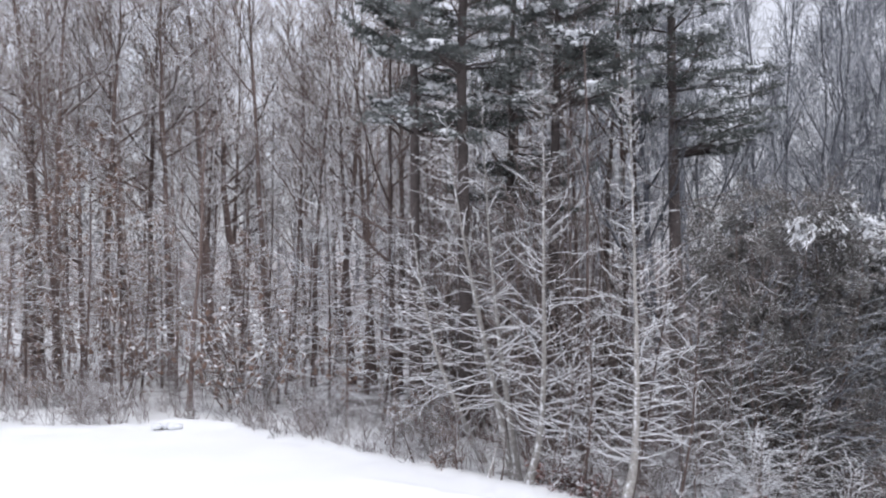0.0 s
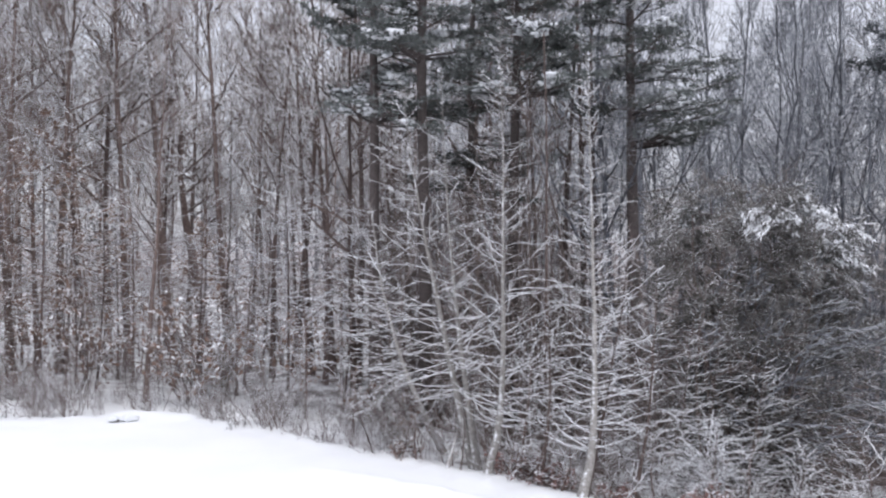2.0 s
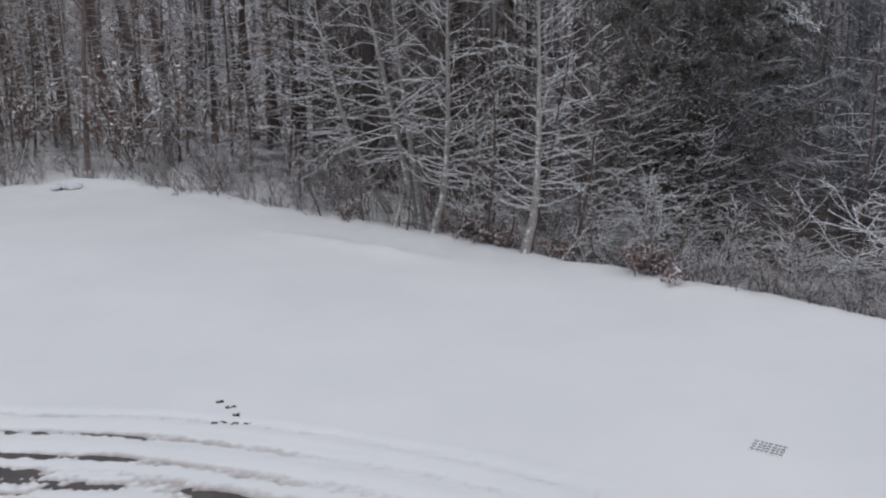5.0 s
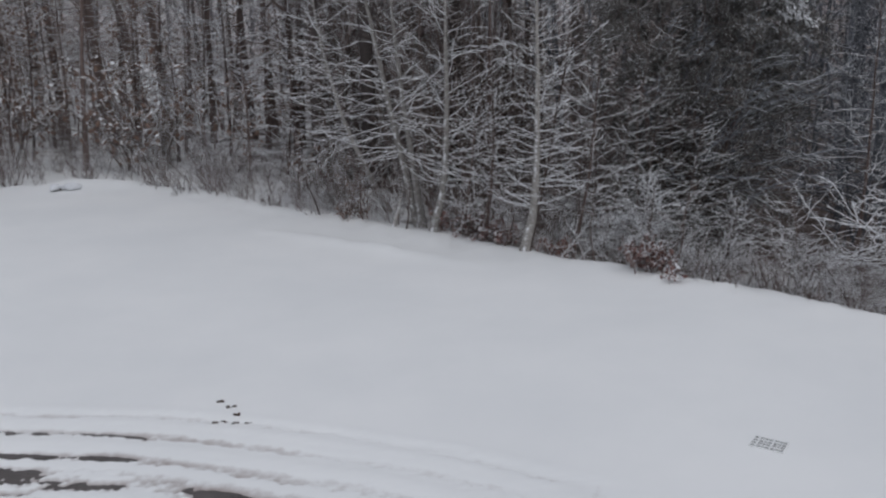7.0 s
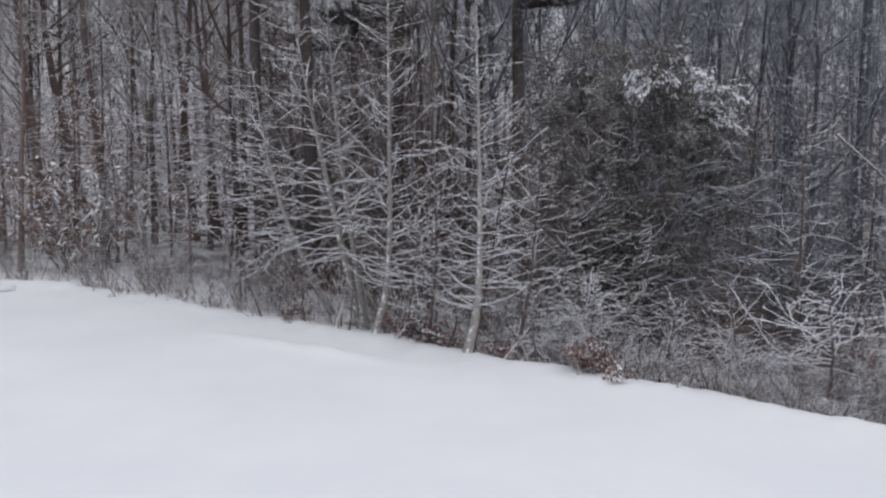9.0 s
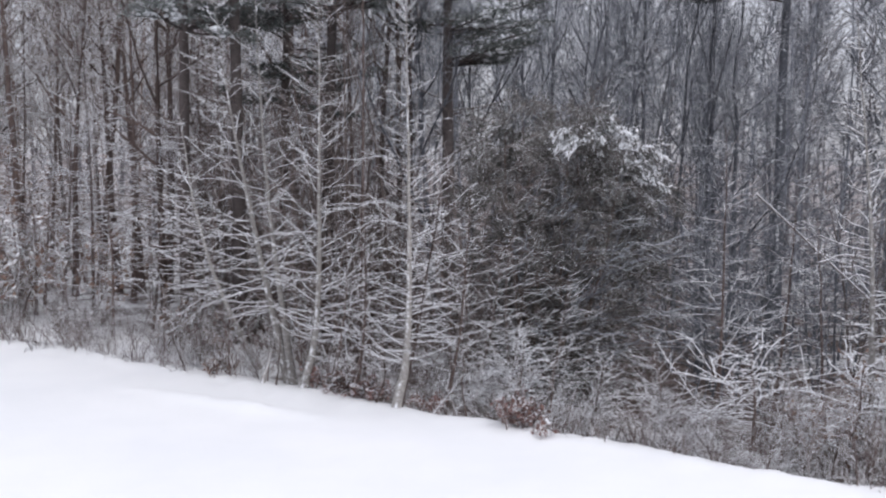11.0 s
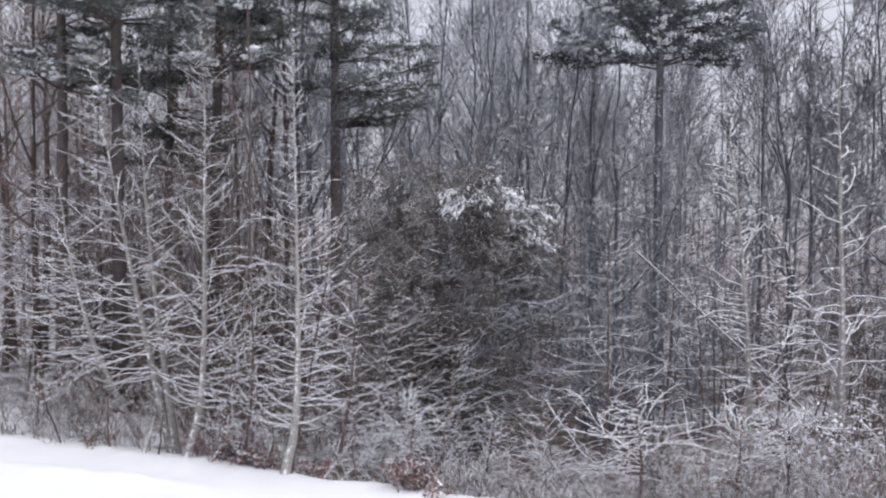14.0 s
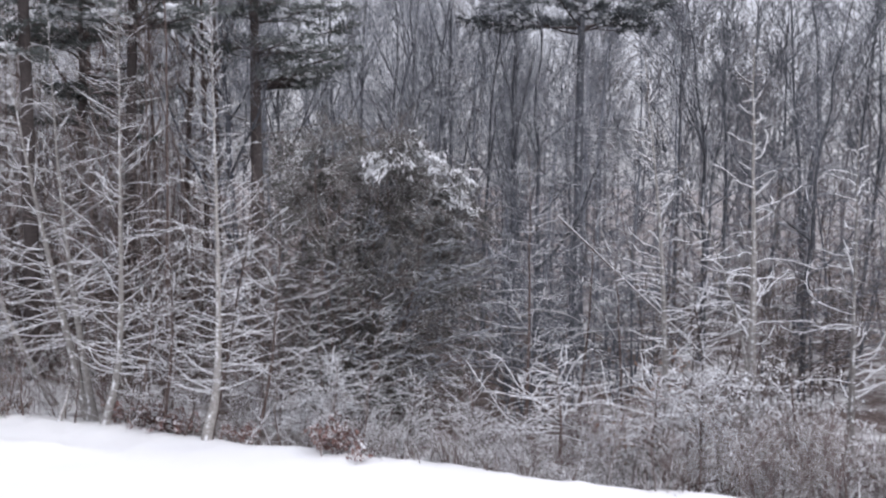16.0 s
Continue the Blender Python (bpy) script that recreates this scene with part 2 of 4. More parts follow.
def grow(r, P, R, per, lo, hi, n, length, angle, bend=0.0, wob=0.08, thick=0.5, flat=0.0, tip=0.35, floor=0.0, pull=(0, 0), tiers=0, wide=0.0, skew=1.0, share=False):
    """Side shoots on every polyline: (many * per, n, 3) and radii. length: metres or a function of the place along the parent;
    bend: how they turn up; flat: how far they keep to the level; floor: the least radius; tiers: whorls
    in which they stand; wide: how far they keep to the east-west plane;
    skew: above 1 crowds them at the foot; share: length as a share of the parent's."""
    M, m = P.shape[:2]
    u = lo + (hi - lo) * ((np.arange(per) + r.random((M, per))) / per) ** skew
    if tiers:
        v = np.floor((u - lo) / (hi - lo) * tiers)
        u = lo + (hi - lo) * (v + 0.5 + 0.16 * r.normal(size=u.shape)) / tiers
        u = np.clip(u, lo, hi)
    f = u * (m - 1)
    i = np.clip(f.astype(int), 0, m - 2)
    w = (f - i)[..., None]
    rows = np.arange(M)[:, None]
    p0, p1 = P[rows, i], P[rows, i + 1]
    base, T = p0 * (1 - w) + p1 * w, unit(p1 - p0)
    rad = R[rows, i] * (1 - w[..., 0]) + R[rows, i + 1] * w[..., 0]
    side = r.normal(size=(M, per, 3)) * np.array([1.0 + wide, 1.0, 1.0])
    level = np.cross(T, np.array([0, 0, 1.0])) * np.where(np.arange(per) % 2, 1, -1)[None, :, None]
    side = unit(side) * (1 - flat) + unit(level) * flat + np.array([pull[0], pull[1], 0.0])
    side = unit(side - (side * T).sum(-1, keepdims=True) * T)
    a = (angle(u) if callable(angle) else angle) + r.normal(size=u.shape) * 9
    a = np.radians(a)[..., None]
    D = unit(T * np.cos(a) + side * np.sin(a))
    L = (length(u) if callable(length) else length) * (0.45 + 1.0 * r.random(u.shape))
    if share:
        L = L * np.linalg.norm(P[:, -1] - P[:, 0], axis=-1)[:, None]
    D, L, pos, rad = D.reshape(-1, 3), L.reshape(-1, 1), base.reshape(-1, 3), rad.ravel()
    out = [pos]
    for j in range(n - 1):
        pos = pos + D * L / (n - 1)
        out.append(pos)
        D = unit(D + np.array([0, 0, bend / (n - 1)]) + r.normal(size=D.shape) * wob)
    r0 = np.maximum(rad * thick, floor)
    return np.stack(out, 1), np.maximum(r0[:, None] * np.linspace(1, tip, n), floor * 0.8)


def stem(r, height, radius, lean=(0, 0), bow=(0, 0), n=14, wob=0.03, tip=0.12, flare=0.35, swell=22.0, crook=0.0):
    """One trunk from the origin up."""
    u = np.linspace(0, 1, n)
    P = np.zeros((1, n, 3))
    walkx = np.cumsum(r.normal(size=(n, 2)) * wob, 0) * u[:, None]
    P[0, :, :2] = u[:, None] * np.array(lean) + np.sin(np.pi * u)[:, None] * np.array(bow) + walkx
    P[0, :, 2] = u * (height + 0.3) - 0.3
    P[0, :, 0] += crook * (1 - np.exp(-np.maximum(P[0, :, 2], 0) / 0.9))
    R = radius * ((1 - u) ** 1.35 * (1 - tip) + tip) * (1 + flare * np.exp(-u * swell))
    return P, R[None]


def blades(r, base, way, length, width):
    """Single pointed blades (needles): one triangle each."""
    side = unit(np.cross(way, r.normal(size=way.shape)))
    V = np.stack([base - side * width / 2, base + side * width / 2, base + way * length], 1)
    return V, np.arange(len(V) * 3).reshape(-1, 3)


def leaves(r, base, size, up=0.5):
    """Small pointed leaves of two bent halves."""
    k = len(base)
    way, nor = unit(r.normal(size=(k, 3)) - np.array([0, 0, 0.35])), r.normal(size=(k, 3)) + np.array([0, 0, up * 3])
    side = unit(np.cross(way, nor))
    s = size * (0.6 + 0.8 * r.random((k, 1)))
    drop = np.cross(side, way) * s * 0.12
    V = np.stack([base, base + way * s * 0.5 + side * s * 0.28 - drop, base + way * s, base + way * s * 0.5 - side * s * 0.28 - drop], 1)
    i = np.arange(k)[:, None] * 4
    return V, np.concatenate([i + np.array([0, 1, 2]), i + np.array([0, 2, 3])])


def ico(level):
    bm = bmesh.new()
    bmesh.ops.create_icosphere(bm, subdivisions=level, radius=1.0)
    v = np.array([x.co[:] for x in bm.verts])
    f = np.array([[x.index for x in q.verts] for q in bm.faces])
    bm.free()
    return v, f


ICO_V, ICO_F = ico(1)


def lumps(r, centres, size, squash=0.45):
    """Uneven flattened lumps."""
    k = len(centres)
    s = size * (0.5 + r.random((k, 1, 1)))
    rough = 1 + r.normal(size=(k, len(ICO_V), 1)) * 0.14
    sc = np.stack([0.8 + 0.7 * r.random(k), 0.8 + 0.7 * r.random(k), squash * (0.7 + 0.6 * r.random(k))], -1)[:, None]
    V = centres[:, None] + ICO_V[None] * rough * s * sc
    F = np.arange(k)[:, None, None] * len(ICO_V) + ICO_F[None]
    return V, F.reshape(-1, 3)


def at(az, d):
    """The place at an azimuth (degrees to the right of straight ahead) and a distance over the ground."""
    return d * math.sin(radians(az)), d * math.cos(radians(az))


# ---------------------------------------------------------------- the ground
EDGE_AZ = [-180, -60, -25, -19, -14, -10.5, -7.3, -4, -0.5, 2.8, 8, 13, 20, 26.5, 32, 42, 60, 180]
EDGE_D = [46, 44, 41, 40.2, 39.7, 37.5, 35.0, 32.9, 30.8, 29.1, 27.1, 25.7, 24.1, 23.2, 22.55, 22.5, 24, 46]


def lawn_end(az):
    """How far the open lawn reaches before the woods."""
    return np.interp(az, EDGE_AZ, EDGE_D) * 0.988


def smooth_noise(x, y, seed):
    """A cheap rolling unevenness, -1 to 1."""
    r, out = np.random.default_rng(seed), 0.0
    for i in range(7):
        a, f, p = r.random() * 6.283, 0.6 + r.random() * 1.7, r.random() * 6.283
        out = out + np.sin((x * np.cos(a) + y * np.sin(a)) * f + p)
    return out / 4.0


DRIVE_X, DRIVE_Y, DRIVE_R = -9.3, -5.7, 22.3


def ground_z(x, y, worn=False):
    """The snow's height; worn: how far wheels have pressed it, 0 to 1."""
    x, y = np.asarray(x, float), np.asarray(y, float)
    d, az = np.hypot(x, y), np.degrees(np.arctan2(x, y))
    past = d - lawn_end(az) + 0.35 * smooth_noise(x * 1.3, y * 1.3, 3)
    z = 0.03 * smooth_noise(x * 0.22, y * 0.22, 1) + 0.008 * smooth_noise(x * 1.1, y * 1.1, 2)
    # the bank falls away behind the lawn's lip, more so on the east side
    fall = np.clip(past / 2.5, 0, 1)
    fall = fall * fall * (3 - 2 * fall)
    z = z + 0.05 * np.exp(-(past / 0.7) ** 2) - fall * np.interp(az, [-30, 2, 6, 12, 30], [0.08, 0.14, 0.25, 0.55, 0.8])
    z = z + (0.05 * smooth_noise(x * 2.1, y * 2.1, 21) + 0.03 * smooth_noise(x * 3.6, y * 3.6, 22) + 0.022 * smooth_noise(x * 6.0, y * 6.0, 24)) * np.exp(-((past + 0.3) / 1.1) ** 2)
    z = z + np.clip(past, 0, 30) / 30 * 0.12 * smooth_noise(x * 0.5, y * 0.5, 5)
    # the plough's mound at the far end and a low drift across the lawn
    mx, my = at(-14.6, 39.0)
    z = z + (0.2 + 0.04 * smooth_noise(x * 2.8, y * 2.8, 25)) * np.exp(-((x - mx) / 1.9) ** 4 - ((y - my) / 0.8) ** 2)
    z = z + (0.15 + 0.07 * smooth_noise(x * 2.4, y * 2.4, 23) + 0.05 * smooth_noise(x * 5.0, y * 5.0, 26)) * np.exp(-((y - (26.8 - 0.75 * (x - 0.3))) / 0.55) ** 2) * np.exp(-((x - 0.3) / 2.6) ** 2)
    # wheel ruts along the drive's outer bend
    s = DRIVE_R - np.hypot(x - DRIVE_X, y - DRIVE_Y) + 0.05 * smooth_noise(x * 1.2, y * 1.2, 8)
    west = np.clip((0.2 - x) / 3.0, 0, 1)
    ragged = smooth_noise(x * 2.0, y * 5.0, 11) * 0.5 + smooth_noise(x * 5.0, y * 10.0, 12) * 0.35 + smooth_noise(x * 12.0, y * 18.0, 13) * 0.35 + smooth_noise(x * 21.0, y * 34.0, 15) * 0.3
    inside = np.clip(s / 0.25, 0, 1) * (s < 9)
    rut = 0.0
    for pos, wide, deep, bare in ((0.12, 0.1, 0.055, 0.15), (0.82, 0.12, 0.066, 0.45), (1.62, 0.15, 0.07, 1.1), (2.3, 0.34, 0.072, 1.5), (3.2, 0.25, 0.075, 1.0), (4.1, 0.25, 0.075, 1.0)):
        long = smooth_noise(x * 0.55 + pos * 7, y * 0.55 - pos * 5, 14)
        dig = deep * (0.46 + 0.34 * west) + 0.03 * bare * west * (0.5 * long + 0.8 * ragged)
        rut = np.maximum(rut, dig * np.exp(-((s - pos - 0.11 * ragged) / wide) ** 4))
    # bare asphalt where the snow has worn through
    for px, ps, half, wide in ((-4.0, 0.87, 0.6, 0.08), (-5.35, 1.72, 0.5, 0.1), (-3.9, 1.6, 0.45, 0.11), (-5.5, 2.15, 0.75, 0.17), (-4.3, 2.45, 0.95, 0.11),
                               (-2.1, 2.3, 0.55, 0.13), (-5.1, 2.8, 0.3, 0.09), (-7.6, 1.7, 1.0, 0.13), (-7.6, 2.3, 1.0, 0.2), (-2.6, 3.2, 0.8, 0.12)):
        rut = rut + 0.06 * np.exp(-((x - px) / half) ** 4 - ((s - ps - 0.07 * ragged) / wide) ** 2) * (0.95 + 0.75 * ragged)
    rut = rut + inside * (0.01 + 0.012 * ragged)
    ridge = 0.03 * np.exp(-((s - 0.42) / 0.15) ** 2) + 0.025 * np.exp(-((s - 1.25) / 0.15) ** 2) + 0.012 * np.exp(-((s + 0.12) / 0.12) ** 2)
    near = np.exp(-np.clip(d - 20, 0, 50))
    if worn:
        return np.clip(rut * near / 0.085, 0, 1)
    return z - rut * near + ridge * near * (np.abs(s) < 8)


def spaced(bands, far):
    """Grid lines: bands of (start, step) up to the last start, then ever wider rings out to far on both sides."""
    lines = np.concatenate([np.arange(a, c, step) for (a, step), (c, _) in zip(bands[:-1], bands[1:])] + [[bands[-1][0]]])
    ring = (far / 64.0) ** (np.arange(1, 17) / 16.0)
    return np.concatenate([lines[0] * ring[::-1], lines, lines[-1] * ring])


def build_ground():
    xs = spaced(((-62, 1.3), (-16, 0.3), (-6.4, 0.05), (3.0, 0.25), (20, 1.3), (62, 1.3)), 3000)
    ys = spaced(((-62, 2.5), (0, 0.9), (12.4, 0.04), (16.6, 0.22), (42, 1.0), (64, 1.0)), 3000)
    X, Y = np.meshgrid(xs, ys)
    V = np.stack([X, Y, ground_z(X, Y)], -1)
    idx = np.arange(X.size).reshape(X.shape)
    F = np.stack([idx[:-1, :-1], idx[:-1, 1:], idx[1:, 1:], idx[1:, :-1]], -1)
    ob = link_mesh("ground", [(V, F)], M_SNOW)
    az, d = np.degrees(np.arctan2(X, Y)), np.hypot(X, Y)
    past = d - lawn_end(az)
    litter_shade = np.interp(az, [-6, 4, 58, 70], [0, 0.95, 1.0, 0]) * np.clip((past - 0.6) / 1.4, 0, 1)
    litter_shade = np.maximum(litter_shade, np.interp(az, [-10, 2], [0.84, 1.0]) * np.clip((past - 2) / 5, 0, 1))
    # Deep floor darkened for shade under the trees as well as litter.
    litter_shade = np.maximum(litter_shade, np.clip((past - 45) / 25, 0, 1))
    # Extra darkening painted for the shaded pocket below the evergreen.
    litter_shade = litter_shade + 0.15 * np.exp(-((az - 23.5) / 7.0) ** 4) * np.clip((past - 4.0) / 1.5, 0, 1)
    ob.data.attributes.new("litter_shade", "FLOAT", "POINT").data.foreach_set("value", litter_shade.astype(np.float32).ravel())
    ob.data.attributes.new("worn", "FLOAT", "POINT").data.foreach_set("value", ground_z(X, Y, True).astype(np.float32).ravel())
    tagged(ob, "snow-covered lawn and woodland floor with wheel ruts", "ground", kind="structure")
    # the drive under the snow
    a = np.radians(np.linspace(-10, 80, 60))
    rr = np.linspace(DRIVE_R - 8, DRIVE_R - 0.02, 9)
    A, Q = np.meshgrid(a, rr)
    V = np.stack([DRIVE_X + Q * np.sin(A), DRIVE_Y + Q * np.cos(A), np.full(A.shape, -0.062)], -1)
    low = V.copy()
    low[..., 2] -= 0.12
    idx = np.arange(A.size).reshape(A.shape)
    top = np.stack([idx[:-1, :-1], idx[1:, :-1], idx[1:, 1:], idx[:-1, 1:]], -1)
    rim = np.concatenate([idx[0, :-1], idx[:-1, -1], idx[-1, :0:-1], idx[:0:-1, 0]])
    nxt = np.roll(rim, -1)
    sides = np.stack([rim, nxt, nxt + A.size, rim + A.size], -1)
    both = np.concatenate([V.reshape(-1, 3), low.reshape(-1, 3)])
    ob = link_mesh("road", [(both, np.concatenate([top.reshape(-1, 4), sides, top.reshape(-1, 4)[:, ::-1] + A.size]))], M_ASPHALT, smooth=False)
    tagged(ob, "wet dark asphalt drive showing through melted ruts", "driveway", kind="structure")


build_ground()


def put(thing, az, d, turn=0.0, size=1.0):
    x, y = at(az, d)
    thing.matrix_basis = pose(x, y, float(ground_z(x, y)), 0, 0, turn) @ Matrix.Scale(size, 4)
    return thing


def again(thing, az, d, turn=0.0, size=1.0, tall=1.0):
    x, y = at(az, d)
    return copy_thing(thing, pose(x, y, float(ground_z(x, y)), 0, 0, turn) @ Matrix.Diagonal((size, size, size * tall, 1)))


# ---------------------------------------------------------------- snowy trees at the wood's edge
def branch_parts(tree, levels, material, name="branch"):
    """Each main branch with its shoots as a part. levels: (P, R, sides) from the main branches outward."""
    count = len(levels[0][0])
    for i in range(count):
        shapes = []
        for P, R, k in levels:
            per = len(P) // count
            shapes.append(tubes(P[i * per:(i + 1) * per], R[i * per:(i + 1) * per], k))
        link_mesh(name, shapes, material, tree)


def snowy_tree(seed, az, d, height, radius, lean=(0, 0), bow=(0, 0), branches=40, reach=2.2, first=0.14, rise=78.0, droop=0.15, label="", trunk_mat=None,
               twig_mat=None, wob=0.03, dense=4, pull=(0, 0), stout=1.0, kink=0.12, crook=0.0, fine=2, thick=0.175, wide=0.0, leafy=None, amount=0, tip=0.12):
    r = np.random.default_rng(seed)
    tree = new("snowy_tree")
    P, R = stem(r, height, radius, lean, bow, 22, wob * 0.65, tip, flare=0.4, swell=10.0, crook=crook)
    link_mesh("trunk", [tubes(P, R, 9)], trunk_mat or M_WHITE_TRUNK, tree)
    L1 = grow(r, P, R, branches, first, 0.985, 7, lambda u: reach * (1.02 - u) ** 0.8 * np.clip((u - first) * 6 + 0.5, 0, 1) + 0.15,
              lambda u: rise + 8 - 22 * u, droop * 0.5 if droop > 0 else droop, kink * 0.8, thick, 0.0, 0.35, 0.009 * stout, pull, 0, wide, 1.12)
    L2 = grow(r, *L1, dense, 0.2, 0.98, 4, lambda u: 0.32 * (1.15 - u), 42, 0.1, kink, 0.6, 0.75, 0.5, 0.0068 * stout, share=True)
    L3 = grow(r, *L2, fine, 0.2, 0.98, 2, lambda u: 0.36 * (1.2 - u), 42, 0.1, 0.12, 0.7, 0.6, 0.6, 0.0062 * stout, share=True)
    branch_parts(tree, [(*L1, 5), (*L2, 4), (*L3, 3)], twig_mat or M_WHITE_TWIG)
    if leafy:
        pts = np.concatenate([L3[0][:, 1], L2[0][:, 2], L2[0][:, 3]])
        pts = pts[r.integers(0, len(pts), amount)] + r.normal(size=(amount, 3)) * 0.06
        link_mesh("foliage", [leaves(r, pts, 0.15)], leafy, tree, "withered tan leaves", smooth=False)
    tagged(tree, label or "slender bare tree with snow along every branch", "tree", "snowy trees along the lawn")
    return put(tree, az, d)


snowy_tree(11, 4.45, 29.9, 12.4, 0.15, (-2.45, 0.3), (-0.2, 0), 76, 3.1, 0.2, 76, 0.5, "leaning bare tree with long snow-lined branches", pull=(-0.5, -0.15), fine=2, dense=4, kink=0.17, wide=0.6, stout=1.15, tip=0.03)
snowy_tree(12, 4.6, 29.75, 12.7, 0.125, (-1.2, 0.4), (-0.22, 0), 64, 1.9, 0.24, 70, 0.5, "slim snowy tree sharing its foot with a leaning one", fine=2, dense=3, kink=0.17, wide=0.6, tip=0.03)
snowy_tree(13, 2.7, 32.2, 8.4, 0.12, (-2.75, -0.3), (-0.55, 0), 46, 3.4, 0.34, 82, 0.4, "strongly leaning snowy tree with wide low branches", pull=(-0.7, -0.2), fine=2, kink=0.17, wide=0.6, stout=1.15)
snowy_tree(14, 4.98, 28.5, 13.6, 0.115, (-0.1, 0.3), (0.05, 0), 120, 2.2, 0.12, 74, 0.5, "upright snowy tree with a crooked foot", crook=0.52, fine=2, dense=4, kink=0.19, wide=0.6, tip=0.03)
snowy_tree(15, 10.66, 26.2, 12.2, 0.12, (-0.3, 0.2), (0.1, 0), 150, 2.05, 0.11, 78, 0.4, "straight pale-barked tree plastered with snow", dense=5, crook=0.42, kink=0.17, wide=0.5, tip=0.03)
snowy_tree(16, 10.9, 26.2, 7.2, 0.06, (1.3, 0.2), (0.1, 0), 30, 1.8, 0.3, 70, 0.2, "thin dark sapling leaning over snowy brush", trunk_mat=M_BARK, pull=(0.4, 0))
snowy_tree(17, 43.0, 28.4, 11.8, 0.155, (-0.15, 0.1), (0.05, 0), 40, 2.3, 0.3, 74, 0.4, "pale snowy tree with upswept stiff branches", stout=2.3, kink=0.34, dense=4, thick=0.32, wide=0.5, fine=1)
snowy_tree(18, 38.3, 28.3, 11.6, 0.115, (-1.05, 0.2), (0.2, 0), 66, 2.1, 0.12, 74, 0.4, "crooked snowy tree above frosted shrubs", wob=0.035, stout=2.0, kink=0.26, dense=5, thick=0.28, wide=0.4, fine=1)
snowy_tree(19, 29.9, 27.4, 8.8, 0.06, (0.0, 0.1), (0.05, 0), 64, 2.3, 0.1, 80, 0.4, "thin dark-stemmed sapling with level snowy branches", trunk_mat=M_BARK, twig_mat=M_FROST_TWIG, dense=5, kink=0.18)
snowy_tree(20, 48.3, 28.6, 9.4, 0.12, (-0.2, 0.1), (0.1, 0), 44, 2.1, 0.16, 74, 0.4, "snow-coated tree among pale brush", stout=2.0, kink=0.3, dense=4, thick=0.3, wide=0.4, fine=1)
snowy_tree(21, 44.08, 35.0, 6.95, 0.036, (-9.1, -0.44), (0.1, 0.1), 14, 0.7, 0.4, 70, 0.2, "fallen tree leaning far over, lined with snow", trunk_mat=M_FROST_TWIG, fine=1, wob=0.03, tip=0.8)
snowy_tree(22, 43.6, 28.9, 9.3, 0.075, (-2.9, 1.4), (0.75, 0), 34, 1.5, 0.4, 70, 0.35, "thin arching trunk lined with snow", stout=1.7, kink=0.26, dense=4, thick=0.3, wide=0.4, fine=1)
snowy_tree(23, 8.2, 27.6, 5.8, 0.06, (0.2, 0), (0.2, 0), 46, 2.1, 0.12, 78, 0.2, "bushy frosted sapling between two pale trunks", dense=5, trunk_mat=M_BARK, kink=0.3)
snowy_tree(24, 13.6, 27.0, 6.8, 0.06, (0.7, 0), (0.2, 0), 54, 2.3, 0.12, 76, 0.25, "bushy frosted sapling with fine snowy twigs", dense=5, pull=(0.3, 0), trunk_mat=M_BARK)
snowy_tree(26, 35.5, 28.5, 6.4, 0.06, (-0.5, 0), (0.2, 0), 44, 2.3, 0.15, 78, 0.25, "frosted sapling in a thicket", pull=(-0.3, 0), trunk_mat=M_BARK, twig_mat=M_FROST_TWIG)
snowy_tree(27, 40.2, 27.2, 5.6, 0.06, (-0.5, 0), (0.2, 0), 50, 2.8, 0.12, 76, 0.3, "bushy sapling laden with white snow", trunk_mat=M_BARK, stout=1.6, kink=0.28, dense=5, fine=1, pull=(-0.3, -0.2))
snowy_tree(28, 33.0, 29.5, 7.5, 0.06, (0.3, 0), (0.1, 0), 44, 2.3, 0.12, 78, 0.25, "slender frosted sapling over a dark hollow", pull=(-0.3, 0), trunk_mat=M_BARK, twig_mat=M_FROST_TWIG)
snowy_tree(29, 6.9, 28.4, 4.6, 0.05, (0.4, 0), (0.1, 0), 36, 1.8, 0.12, 80, 0.15, "bushy frosted sapling between two pale trunks", trunk_mat=M_BARK, kink=0.3)
snowy_tree(25, 15.4, 28.2, 5.8, 0.045, (0.9, 0), (0.1, 0), 60, 2.7, 0.1, 80, 0.3, "fine-twigged frosted sapling leaning outward", trunk_mat=M_BARK, stout=1.0, dense=5, pull=(0.45, -0.2), kink=0.18)
snowy_tree(38, 17.3, 28.6, 6.4, 0.045, (0.8, 0), (0.1, 0), 54, 2.6, 0.12, 80, 0.3, "fine-twigged frosted sapling against dark evergreen leaves", trunk_mat=M_BARK, stout=1.0, dense=5, pull=(0.5, -0.2), kink=0.18)
snowy_tree(39, 19.6, 28.2, 4.4, 0.04, (0.8, 0), (0.1, 0), 40, 2.3, 0.12, 80, 0.3, "fine-twigged frosted sapling against dark evergreen leaves", trunk_mat=M_BARK, stout=1.0, dense=5, pull=(0.6, -0.2), kink=0.18)
